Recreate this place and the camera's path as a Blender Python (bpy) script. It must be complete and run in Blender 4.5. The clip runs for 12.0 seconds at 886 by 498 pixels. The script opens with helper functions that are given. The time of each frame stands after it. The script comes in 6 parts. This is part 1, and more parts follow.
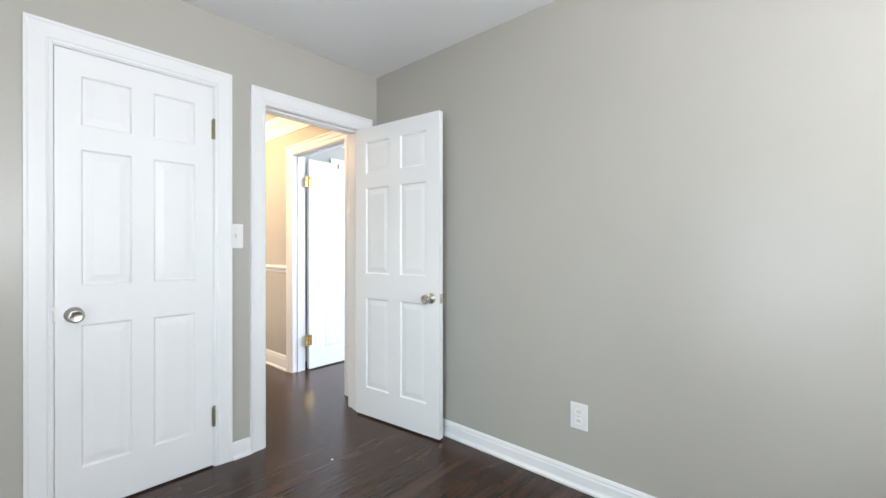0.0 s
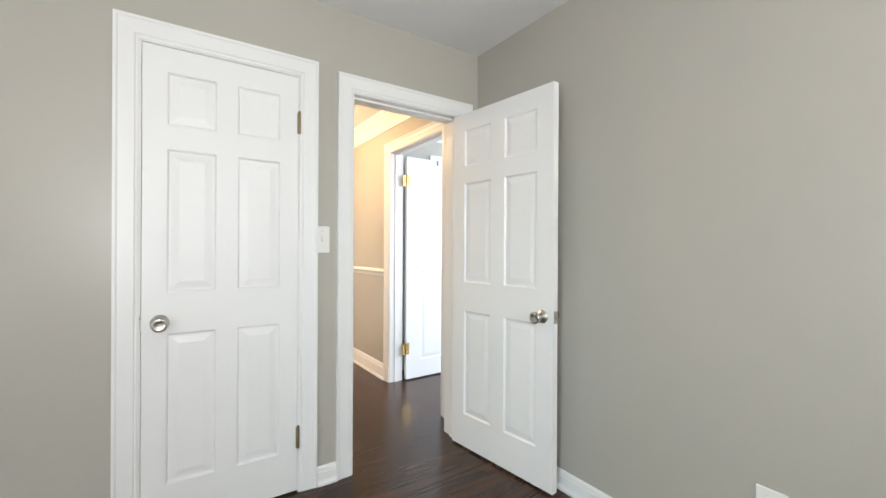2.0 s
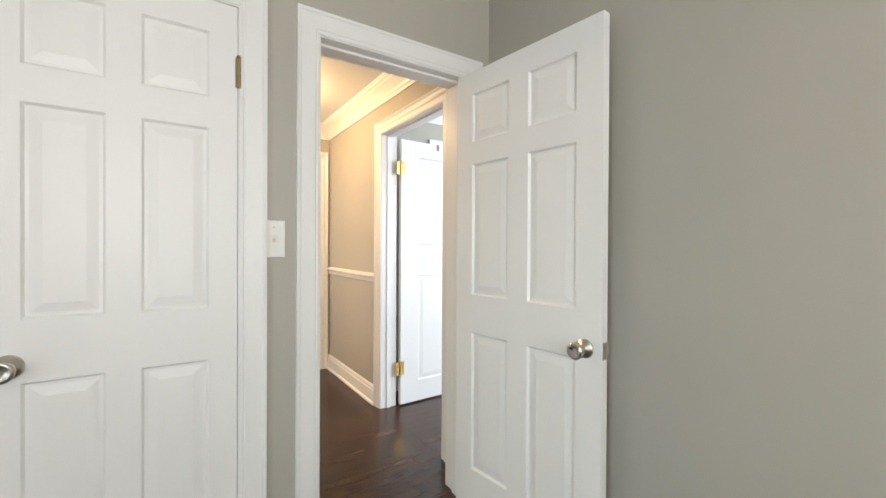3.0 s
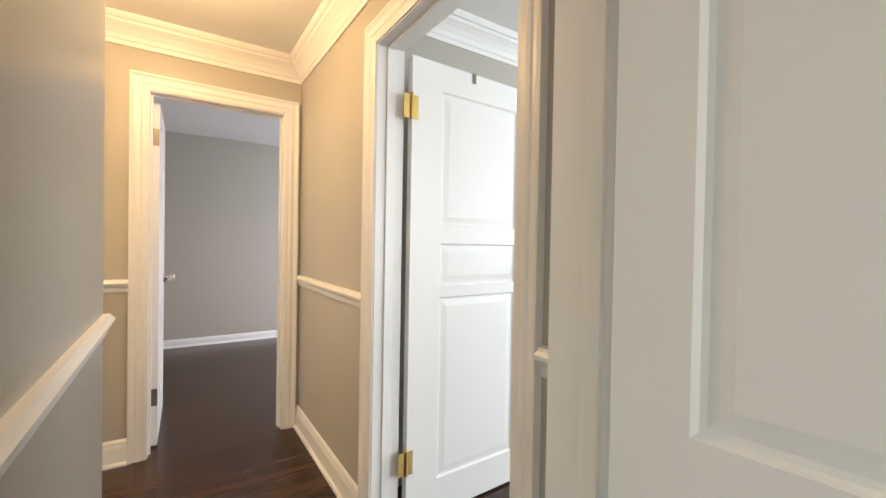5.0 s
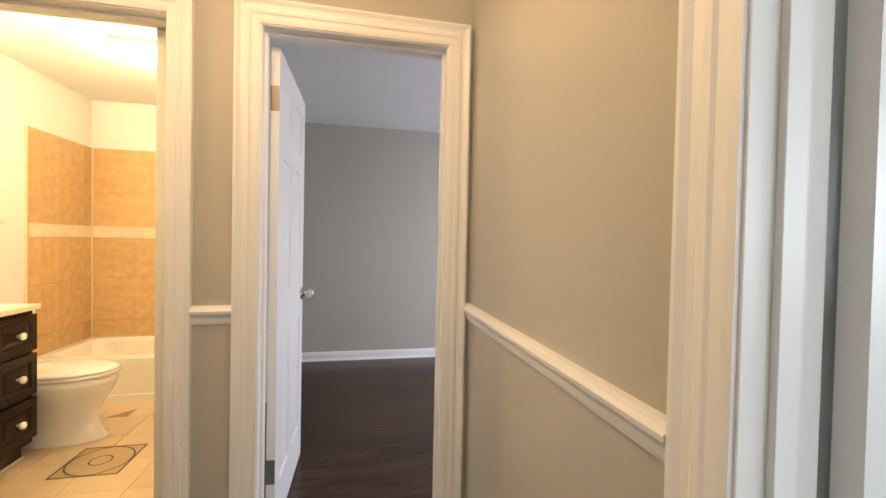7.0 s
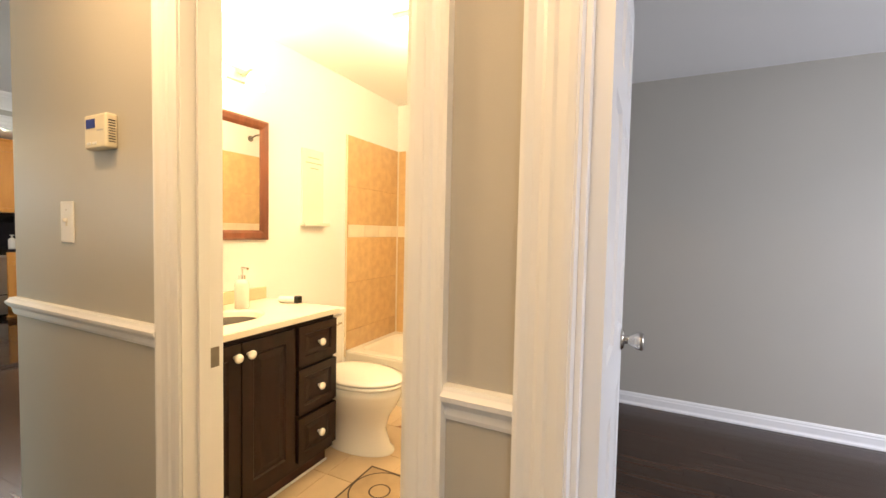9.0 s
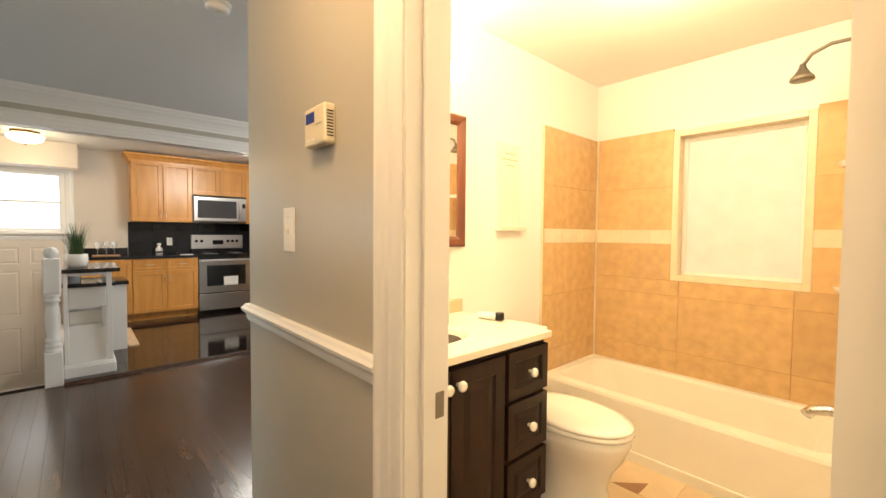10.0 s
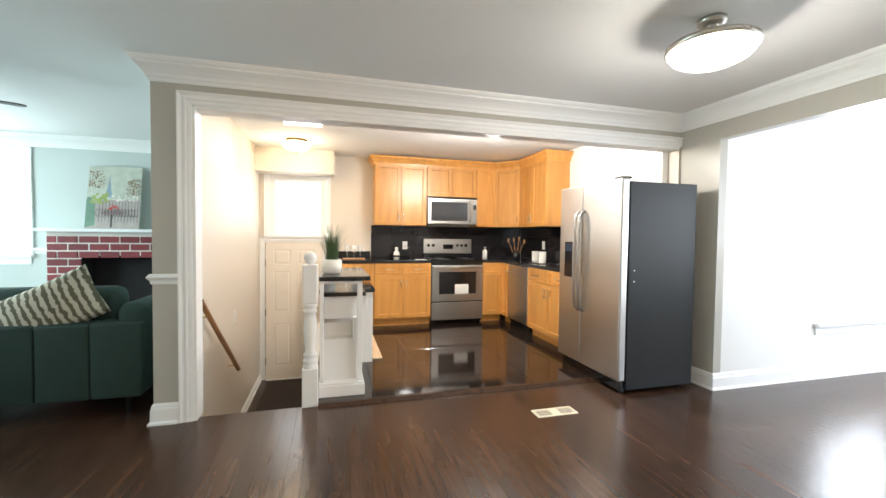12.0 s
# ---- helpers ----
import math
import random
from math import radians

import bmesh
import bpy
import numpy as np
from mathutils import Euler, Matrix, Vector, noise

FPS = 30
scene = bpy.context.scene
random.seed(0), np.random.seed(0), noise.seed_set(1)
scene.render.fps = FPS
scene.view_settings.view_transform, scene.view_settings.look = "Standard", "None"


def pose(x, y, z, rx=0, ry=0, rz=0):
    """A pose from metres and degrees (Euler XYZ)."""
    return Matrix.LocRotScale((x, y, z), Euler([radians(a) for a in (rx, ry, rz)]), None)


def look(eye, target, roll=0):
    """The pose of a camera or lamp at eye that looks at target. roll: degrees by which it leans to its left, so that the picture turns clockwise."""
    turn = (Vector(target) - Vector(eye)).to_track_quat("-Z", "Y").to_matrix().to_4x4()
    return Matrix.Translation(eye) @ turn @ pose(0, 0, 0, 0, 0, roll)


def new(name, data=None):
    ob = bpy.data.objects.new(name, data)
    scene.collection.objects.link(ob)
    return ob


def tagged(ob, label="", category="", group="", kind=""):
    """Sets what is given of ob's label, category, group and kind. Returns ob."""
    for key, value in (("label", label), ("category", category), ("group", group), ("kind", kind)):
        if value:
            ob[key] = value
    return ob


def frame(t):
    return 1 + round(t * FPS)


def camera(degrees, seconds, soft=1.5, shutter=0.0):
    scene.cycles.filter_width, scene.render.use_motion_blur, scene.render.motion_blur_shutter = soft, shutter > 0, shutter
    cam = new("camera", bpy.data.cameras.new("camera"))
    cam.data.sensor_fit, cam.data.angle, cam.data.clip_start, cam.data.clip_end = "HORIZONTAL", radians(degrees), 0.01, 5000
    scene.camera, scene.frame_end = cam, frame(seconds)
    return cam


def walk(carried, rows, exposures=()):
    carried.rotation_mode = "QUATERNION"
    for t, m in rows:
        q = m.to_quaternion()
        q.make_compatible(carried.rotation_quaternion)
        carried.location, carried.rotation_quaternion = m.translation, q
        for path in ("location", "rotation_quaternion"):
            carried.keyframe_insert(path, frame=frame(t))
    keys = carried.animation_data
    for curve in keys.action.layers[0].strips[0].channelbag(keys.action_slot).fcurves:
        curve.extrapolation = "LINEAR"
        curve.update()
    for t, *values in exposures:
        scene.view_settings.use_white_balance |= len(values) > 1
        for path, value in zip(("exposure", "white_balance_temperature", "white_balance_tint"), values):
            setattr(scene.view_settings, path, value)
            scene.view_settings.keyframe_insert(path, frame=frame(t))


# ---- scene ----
cam = camera(94.9, 12.0)
PATH = [
    (0, (0.422, 0.238, 1.174), (1.916, 1.568, 1.171), -0.0),
    (0.5, (0.468, 0.28, 1.181), (1.871, 1.705, 1.181), 0.0),
    (1, (0.529, 0.34, 1.185), (1.832, 1.858, 1.186), 0.1),
    (1.5, (0.611, 0.419, 1.191), (1.81, 2.02, 1.189), 0.1),
    (2, (0.713, 0.56, 1.2), (1.826, 2.222, 1.198), 0.3),
    (2.5, (0.872, 0.791, 1.208), (1.976, 2.459, 1.2), 0.3),
    (3, (1.05, 1.052, 1.219), (2.154, 2.72, 1.206), 0.3),
    (3.2, (1.131, 1.167, 1.206), (2.218, 2.846, 1.21), 0.4),
    (5, (1.657, 2.278, 1.231), (2.754, 3.95, 1.207), 1.0),
    (5.5, (1.746, 2.549, 1.24), (2.744, 4.282, 1.215), 0.8),
    (6, (1.822, 2.825, 1.249), (2.655, 4.643, 1.218), 0.9),
    (6.5, (1.874, 3.113, 1.249), (2.499, 5.013, 1.221), 0.9),
    (6.7, (1.889, 3.244, 1.253), (2.433, 5.169, 1.225), 1.0),
    (8.3, (1.85, 4.112, 1.307), (1.492, 6.078, 1.232), 1.5),
    (8.5, (1.8, 4.192, 1.313), (1.298, 6.127, 1.233), 1.5),
    (9, (1.627, 4.37, 1.299), (0.758, 6.169, 1.211), 1.2),
    (9.5, (1.405, 4.497, 1.285), (0.201, 6.092, 1.202), 0.8),
    (10, (1.17, 4.557, 1.296), (-0.316, 5.893, 1.219), 0.5),
    (10.5, (0.902, 4.588, 1.298), (-0.809, 5.622, 1.226), 0.4),
    (11, (0.531, 4.582, 1.311), (-1.288, 5.41, 1.246), 0.9),
    (11.5, (0.122, 4.571, 1.294), (-1.752, 5.267, 1.226), 0.8),
    (12, (-0.296, 4.539, 1.285), (-2.223, 5.07, 1.22), 0.7),
]
walk(cam, [(t, look(eye, aim, roll)) for t, eye, aim, roll in PATH],
     [(0.0, 0.40, 5750, 10), (1.0, 0.36, 5850, 10), (2.0, 0.26, 6100, 10), (3.0, 0.05, 6380, 10), (5.0, -0.3, 6800, 10), (5.5, -0.32, 6720, 10), (6.0, -0.28, 6650, 10),
      (6.5, -0.58, 6500, 10), (8.5, -0.42, 6450, 10), (9.0, -0.42, 6450, 10), (9.5, -0.45, 6500, 10), (10.0, -0.42, 6500, 10), (11.0, -0.26, 6400, 10), (11.5, 0.02, 6000, 10), (12.0, 0.30, 6280, 10)])

# ---- world, sun, large lights ----
world = bpy.data.worlds.new("world")
scene.world = world
world.use_nodes = True
sky = world.node_tree.nodes.new("ShaderNodeTexSky")
sky.sky_type = "NISHITA"
sky.sun_disc = False
SUN_EL, SUN_AZ = radians(34), radians(-5)
sky.sun_elevation, sky.sun_rotation = SUN_EL, SUN_AZ
world.node_tree.links.new(sky.outputs[0], world.node_tree.nodes["Background"].inputs[0])
world.node_tree.nodes["Background"].inputs[1].default_value = 0.12
sun = new("sun", bpy.data.lights.new("sun", "SUN"))
sun.data.energy, sun.data.angle, sun.data.color = 3.0, radians(0.5), (1.0, 0.95, 0.88)
sun.matrix_world = look((10 * math.sin(SUN_AZ), 10 * math.cos(SUN_AZ), 10 * math.tan(SUN_EL)), (0, 0, 0))


def window_light(name, eye, aim, w, h, watts, color=(0.86, 0.93, 1.0)):
    """The sky's light in a window's opening."""
    la = bpy.data.lights.new(name, "AREA")
    la.shape, la.size, la.size_y, la.energy, la.color = "RECTANGLE", w, h, watts, color
    ob = new(name, la)
    ob.matrix_world = look(eye, aim)
    return ob


def bulb(name, at, watts, color, size=0.05):
    la = bpy.data.lights.new(name, "POINT")
    la.energy, la.color, la.shadow_soft_size = watts, color, size
    ob = new(name, la)
    ob.location = at
    return ob


SKYBLUE = (0.76, 0.95, 0.95)
# Both bedroom windows are unseen; lamps are set for wall glow and bright ceiling.
window_light("daylight_bedroom_west", (-1.05, 0.30, 0.72), (1, 0.35, 0.62), 0.85, 0.85, 14, (0.92, 0.96, 1.0))
window_light("daylight_bedroom_south", (0.6, -2.05, 1.45), (0.6, -1.1, 3.3), 1.4, 1.1, 150, (1.0, 0.965, 0.91))
# Room two's windows are unseen; both places are assumed to brighten the room.
window_light("daylight_room_two_east", (5.58, 2.4, 1.5), (4, 2.6, 1.2), 1.5, 1.2, 74)
window_light("daylight_room_two_south", (4.2, 0.62, 1.5), (4.2, 2, 1.2), 1.5, 1.2, 74)
window_light("daylight_room_three", (4.98, 6.2, 1.4), (3.3, 6.9, 0.1), 1.3, 1.1, 140, (0.84, 0.86, 1.0))
window_light("daylight_sunroom_west", (-2.98, 9.5, 1.3), (-1.5, 9.3, 0.8), 1.0, 1.4, 40)
window_light("daylight_sunroom_north", (-1.6, 10.48, 1.4), (-1.6, 8.5, 0.9), 2.1, 1.5, 95)
# The east window is unseen, added to brighten sunroom and dining ceiling.
window_light("fill_sunroom_east", (0.28, 9.3, 1.4), (-1.6, 9.0, 0.9), 1.5, 1.5, 34)
window_light("daylight_living_west", (-6.17, 0.67, 1.55), (-4, 0.8, 1.2), 0.65, 1.0, 26, SKYBLUE)
# Unseen south window, added to brighten the living room and its ceiling.
window_light("daylight_living_south", (-4.0, -0.98, 1.5), (-4, 1.5, 1.0), 1.9, 1.3, 150, SKYBLUE)
window_light("daylight_side_door", (-6.43, 4.08, 1.7), (-5, 4.1, 1.0), 0.55, 0.7, 2.5)
window_light("panel_light_stairs", (-4.60, 4.26, 2.40), (-4.60, 4.26, 0), 0.36, 0.36, 8, (1.0, 0.95, 0.86))

WARM = (1.0, 0.63, 0.31)
bulb("bulb_vanity", (-0.27, 5.6, 2.12), 78, (1.0, 0.72, 0.38), 0.06)
bulb("bulb_bath_ceiling", (0.57, 6.36, 2.33), 68, (1.0, 0.74, 0.42), 0.10)
bulb("bulb_kitchen_entry", (-5.62, 4.13, 2.22), 10, (1.0, 0.76, 0.46), 0.07)
bulb("bulb_dining", (-1.97, 6.41, 2.14), 30, (1.0, 0.93, 0.82), 0.10)
bulb("bulb_hall", (0.40, 4.62, 2.28), 42, WARM, 0.09)
# Unseen extra hall lamp, added to warm the walls at the corridor's end.
bulb("bulb_hall_corridor", (1.60, 4.20, 2.28), 38, WARM, 0.09)
# Point lamp added in mid-air below the panel, to brighten kitchen and ceiling.
bulb("bulb_kitchen_panel", (-4.05, 6.1, 2.18), 96, (1.0, 0.95, 0.86), 0.12)

# ---- materials ----
def mat(name, color, rough=0.5, metal=0.0, scale=6.0, var=0.06, fine=80.0, bump=0.02, spec=0.5, random_tint=0.0, coat=0.0):
    """A plain surface with stains at a large scale and grain at a fine one."""
    m = bpy.data.materials.new(name)
    m.use_nodes = True
    nt = m.node_tree
    b = nt.nodes["Principled BSDF"]
    b.inputs["Roughness"].default_value, b.inputs["Metallic"].default_value = rough, metal
    b.inputs["Specular IOR Level"].default_value = spec
    b.inputs["Coat Weight"].default_value = coat
    co = nt.nodes.new("ShaderNodeTexCoord")
    n1, n2 = nt.nodes.new("ShaderNodeTexNoise"), nt.nodes.new("ShaderNodeTexNoise")
    n1.inputs["Scale"].default_value, n2.inputs["Scale"].default_value = scale, fine
    n1.inputs["Detail"].default_value, n2.inputs["Detail"].default_value = 4, 2
    for n in (n1, n2):
        nt.links.new(co.outputs["Object"], n.inputs["Vector"])
    mix = nt.nodes.new("ShaderNodeMix")
    mix.data_type = "RGBA"
    mix.inputs["A"].default_value = (*[c * (1 - var) for c in color], 1)
    mix.inputs["B"].default_value = (*[min(1, c * (1 + var)) for c in color], 1)
    nt.links.new(n1.outputs["Fac"], mix.inputs["Factor"])
    out = mix.outputs["Result"]
    if random_tint:
        oi, hsv = nt.nodes.new("ShaderNodeObjectInfo"), nt.nodes.new("ShaderNodeHueSaturation")
        rm = nt.nodes.new("ShaderNodeMapRange")
        rm.inputs["To Min"].default_value, rm.inputs["To Max"].default_value = 1 - random_tint, 1 + random_tint
        nt.links.new(oi.outputs["Random"], rm.inputs["Value"])
        nt.links.new(rm.outputs["Result"], hsv.inputs["Value"])
        nt.links.new(out, hsv.inputs["Color"])
        out = hsv.outputs["Color"]
    nt.links.new(out, b.inputs["Base Color"])
    rr = nt.nodes.new("ShaderNodeMapRange")
    rr.inputs["To Min"].default_value, rr.inputs["To Max"].default_value = max(0.02, rough * 0.85), min(1, rough * 1.15)
    nt.links.new(n1.outputs["Fac"], rr.inputs["Value"])
    nt.links.new(rr.outputs["Result"], b.inputs["Roughness"])
    if bump:
        bp = nt.nodes.new("ShaderNodeBump")
        bp.inputs["Strength"].default_value, bp.inputs["Distance"].default_value = bump * 10, 0.002
        nt.links.new(n2.outputs["Fac"], bp.inputs["Height"])
        nt.links.new(bp.outputs["Normal"], b.inputs["Normal"])
    return m


def wood(name, dark, light, rough, grain=(1.2, 14, 14), random_tint=0.0, coat=0.0, bump=0.15, axis="X"):
    """Wood with grain drawn out along one axis."""
    m = mat(name, light, rough, 0, 1.5, 0.05, 60, 0, 0.5, 0, coat)
    nt = m.node_tree
    b = nt.nodes["Principled BSDF"]
    co, mp = nt.nodes.new("ShaderNodeTexCoord"), nt.nodes.new("ShaderNodeMapping")
    mp.inputs["Scale"].default_value = grain
    oi = nt.nodes.new("ShaderNodeObjectInfo")
    add = nt.nodes.new("ShaderNodeVectorMath")
    mul = nt.nodes.new("ShaderNodeMath")
    mul.operation, mul.inputs[1].default_value = "MULTIPLY", 37.0
    nt.links.new(oi.outputs["Random"], mul.inputs[0])
    nt.links.new(co.outputs["Object"], mp.inputs["Vector"])
    nt.links.new(mp.outputs["Vector"], add.inputs[0])
    nt.links.new(mul.outputs[0], add.inputs[1])
    ns = nt.nodes.new("ShaderNodeTexNoise")
    ns.inputs["Scale"].default_value, ns.inputs["Detail"].default_value, ns.inputs["Distortion"].default_value = 2.2, 6, 0.6
    nt.links.new(add.outputs[0], ns.inputs["Vector"])
    mix = nt.nodes.new("ShaderNodeMix")
    mix.data_type = "RGBA"
    mix.inputs["A"].default_value, mix.inputs["B"].default_value = (*dark, 1), (*light, 1)
    ramp = nt.nodes.new("ShaderNodeMapRange")
    ramp.inputs["From Min"].default_value, ramp.inputs["From Max"].default_value = 0.3, 0.7
    nt.links.new(ns.outputs["Fac"], ramp.inputs["Value"])
    nt.links.new(ramp.outputs["Result"], mix.inputs["Factor"])
    out = mix.outputs["Result"]
    if random_tint:
        hsv, rm = nt.nodes.new("ShaderNodeHueSaturation"), nt.nodes.new("ShaderNodeMapRange")
        rm.inputs["To Min"].default_value, rm.inputs["To Max"].default_value = 1 - random_tint, 1 + random_tint
        nt.links.new(oi.outputs["Random"], rm.inputs["Value"])
        nt.links.new(rm.outputs["Result"], hsv.inputs["Value"])
        nt.links.new(out, hsv.inputs["Color"])
        out = hsv.outputs["Color"]
    nt.links.new(out, b.inputs["Base Color"])
    bp = nt.nodes.new("ShaderNodeBump")
    bp.inputs["Strength"].default_value, bp.inputs["Distance"].default_value = bump, 0.001
    nt.links.new(ns.outputs["Fac"], bp.inputs["Height"])
    nt.links.new(bp.outputs["Normal"], b.inputs["Normal"])
    return m


def glow(name, color, strength):
    m = bpy.data.materials.new(name)
    m.use_nodes = True
    b = m.node_tree.nodes["Principled BSDF"]
    b.inputs["Base Color"].default_value = (0.9, 0.9, 0.88, 1)
    b.inputs["Emission Color"].default_value = (*color, 1)
    b.inputs["Emission Strength"].default_value = strength
    return m


def glass(name, color=(1, 1, 1), rough=0.0):
    m = bpy.data.materials.new(name)
    m.use_nodes = True
    b = m.node_tree.nodes["Principled BSDF"]
    b.inputs["Base Color"].default_value = (*color, 1)
    b.inputs["Transmission Weight"].default_value, b.inputs["Roughness"].default_value, b.inputs["IOR"].default_value = 1, rough, 1.45
    return m


PAINT = mat("greige_wall_paint", (0.455, 0.435, 0.385), 0.31, 0, 2.0, 0.03, 160, 0.012, 0.4)
WHITE_WALL = mat("white_wall_paint", (0.80, 0.79, 0.76), 0.5, 0, 2.0, 0.02, 160, 0.012, 0.4)
LIVING = mat("pale_blue_green_wall_paint", (0.50, 0.55, 0.53), 0.5, 0, 2.0, 0.03, 160, 0.012, 0.4)
CREAM = mat("cream_wall_paint", (0.66, 0.60, 0.52), 0.5, 0, 2.0, 0.03, 160, 0.012, 0.4)
CEIL = mat("flat_white_ceiling_paint", (0.84, 0.84, 0.83), 0.8, 0, 1.5, 0.02, 220, 0.02, 0.2)
TRIM = mat("semi_gloss_white_trim_paint", (0.82, 0.82, 0.81), 0.38, 0, 2.0, 0.01, 40, 0.0, 0.5)
DOOR = mat("semi_gloss_white_door_paint", (0.83, 0.83, 0.82), 0.40, 0, 3.0, 0.015, 30, 0.004, 0.5)
FLOOR = wood("dark_stained_oak_floor", (0.028, 0.0145, 0.0092), (0.062, 0.0315, 0.0190), 0.25, (1.0, 12, 12), 0.22, 0.0, 0.025)
FLOOR.node_tree.nodes["Principled BSDF"].inputs["Specular IOR Level"].default_value = 0.36
NICKEL = mat("satin_nickel", (0.55, 0.52, 0.47), 0.28, 1.0, 10, 0.04, 200, 0.0)
AGED = mat("aged_nickel", (0.22, 0.20, 0.17), 0.42, 1.0, 20, 0.15, 200, 0.0)
BLADE = wood("matte_dark_brown_blade", (0.016, 0.009, 0.006), (0.04, 0.022, 0.015), 0.75, (2, 14, 14))
BRASS = mat("polished_brass", (0.72, 0.50, 0.18), 0.25, 1.0, 20, 0.08, 200, 0.0)
DULL_BRASS = mat("dull_brass", (0.36, 0.30, 0.19), 0.32, 1.0, 20, 0.1, 200, 0.0)
STEEL = mat("brushed_stainless_steel", (0.52, 0.51, 0.50), 0.30, 1.0, 3, 0.05, 300, 0.01)
CHROME = mat("chrome", (0.75, 0.75, 0.75), 0.10, 1.0, 10, 0.02, 200, 0.0)
PLASTIC = mat("white_plastic", (0.82, 0.81, 0.78), 0.35, 0, 10, 0.02, 100, 0.0)
IVORY = mat("ivory_plastic", (0.74, 0.68, 0.52), 0.40, 0, 10, 0.02, 100, 0.0)
BLACK = mat("black_enamel", (0.012, 0.012, 0.013), 0.15, 0, 10, 0.1, 100, 0.0)
DARKGAP = mat("dark_gap", (0.01, 0.01, 0.01), 0.8, 0, 10, 0.1, 100, 0.0)
MAPLE = wood("honey_maple_cabinet_wood", (0.57, 0.265, 0.062), (0.69, 0.345, 0.090), 0.30, (6, 6, 0.7), 0.10, 0.0, 0.05)
ESPRESSO = wood("espresso_stained_wood", (0.008, 0.0038, 0.0030), (0.020, 0.0092, 0.0068), 0.40, (8, 8, 0.8), 0.10, 0.0, 0.08)
ESPRESSO.node_tree.nodes["Principled BSDF"].inputs["Specular IOR Level"].default_value = 0.22
CHERRY = wood("dark_cherry_frame_wood", (0.10, 0.028, 0.012), (0.20, 0.065, 0.028), 0.30, (8, 8, 1.0), 0.08, 0.0, 0.08)
OAK_RAIL = wood("varnished_oak", (0.28, 0.13, 0.045), (0.42, 0.21, 0.08), 0.35, (2, 14, 14), 0.05)
GRANITE = mat("polished_black_granite", (0.016, 0.016, 0.018), 0.08, 0, 40, 0.6, 400, 0.0)
FLOOR_TILE = mat("polished_dark_floor_tile", (0.020, 0.013, 0.011), 0.07, 0, 5, 0.35, 120, 0.004, 0.5, 0.25)
BLACK_TILE = mat("glossy_black_wall_tile", (0.016, 0.014, 0.016), 0.10, 0, 5, 0.3, 120, 0.004, 0.5, 0.2)
GROUT = mat("dark_grout", (0.05, 0.045, 0.04), 0.9, 0, 10, 0.1, 200, 0.02)
LIGHT_GROUT = mat("pale_grout", (0.54, 0.37, 0.19), 0.9, 0, 10, 0.1, 200, 0.02)
TAN_TILE = mat("tan_marbled_wall_tile", (0.58, 0.39, 0.19), 0.20, 0, 16, 0.24, 60, 0.01, 0.5, 0.08)
BORDER_TILE = mat("cream_border_tile", (0.72, 0.62, 0.46), 0.3, 0, 16, 0.12, 60, 0.02, 0.5, 0.06)
BEIGE_TILE = mat("beige_travertine_floor_tile", (0.60, 0.46, 0.30), 0.30, 0, 7, 0.18, 60, 0.01, 0.5, 0.10)
CERAMIC = mat("white_vitreous_china", (0.84, 0.82, 0.77), 0.10, 0, 10, 0.01, 100, 0.0)
TUB = mat("white_tub_enamel", (0.84, 0.80, 0.72), 0.15, 0, 10, 0.02, 100, 0.0)
MARBLE = mat("cream_cultured_marble", (0.80, 0.74, 0.62), 0.15, 0, 10, 0.05, 60, 0.0)
MIRROR = mat("mirror_silver", (0.92, 0.92, 0.92), 0.01, 1.0, 5, 0.0, 60, 0.0)
GLASS = glass("clear_glass")
GREEN_VELVET = mat("dark_green_velvet", (0.024, 0.046, 0.040), 0.75, 0, 5, 0.25, 300, 0.03, 0.3)
BRICK = mat("dark_red_painted_brick", (0.20, 0.030, 0.035), 0.55, 0, 20, 0.3, 120, 0.06, 0.4, 0.25)
MORTAR = mat("white_mortar", (0.70, 0.66, 0.62), 0.9, 0, 20, 0.1, 200, 0.05)
LAWN = mat("lawn", (0.07, 0.11, 0.035), 0.9, 0, 0.8, 0.4, 30, 0.1)
SHADE = glow("lit_lamp_glass", (1.0, 0.90, 0.72), 6.0)
WARM_SHADE = glow("lit_warm_lamp_glass", (1.0, 0.78, 0.42), 9.0)
PANEL_LIGHT = glow("lit_ceiling_panel", (1.0, 0.97, 0.92), 8.0)
# Emission for window sheets, in place of the daylight outside.
DAY = glow("bright_day_outside", (0.95, 0.98, 1.0), 2.2)
STEEL_LIGHT = mat("bright_stainless_steel", (0.58, 0.57, 0.55), 0.33, 1.0, 3, 0.05, 300, 0.01)
THIN_GLASS = mat("thin_clear_glass", (1.0, 1.0, 1.0), 0.03)
THIN_GLASS.node_tree.nodes["Principled BSDF"].inputs["Alpha"].default_value = 0.22


# ---- mesh helpers ----
def link(name, bm, material, parent=None, label="", smooth=False):
    me = bpy.data.meshes.new(name)
    bmesh.ops.recalc_face_normals(bm, faces=bm.faces)
    if smooth:
        for f in bm.faces:
            f.smooth = True
    bm.to_mesh(me)
    bm.free()
    for m in material if isinstance(material, (list, tuple)) else [material]:
        me.materials.append(m)
    ob = new(name, me)
    if parent:
        ob.parent = parent
    if label:
        ob["label"] = label
    return ob


def part(name, bm, material, parent, label="", smooth=False):
    return link(name, bm, material, parent, label, smooth)


def thing(name, at, label, category, group="", kind="", turn=0):
    ob = new(name)
    ob.matrix_world = pose(*at, 0, 0, turn)
    ob.empty_display_size = 0.1
    return tagged(ob, label, category, group, kind)


def structure(ob, label, category):
    return tagged(ob, label, category, kind="structure")


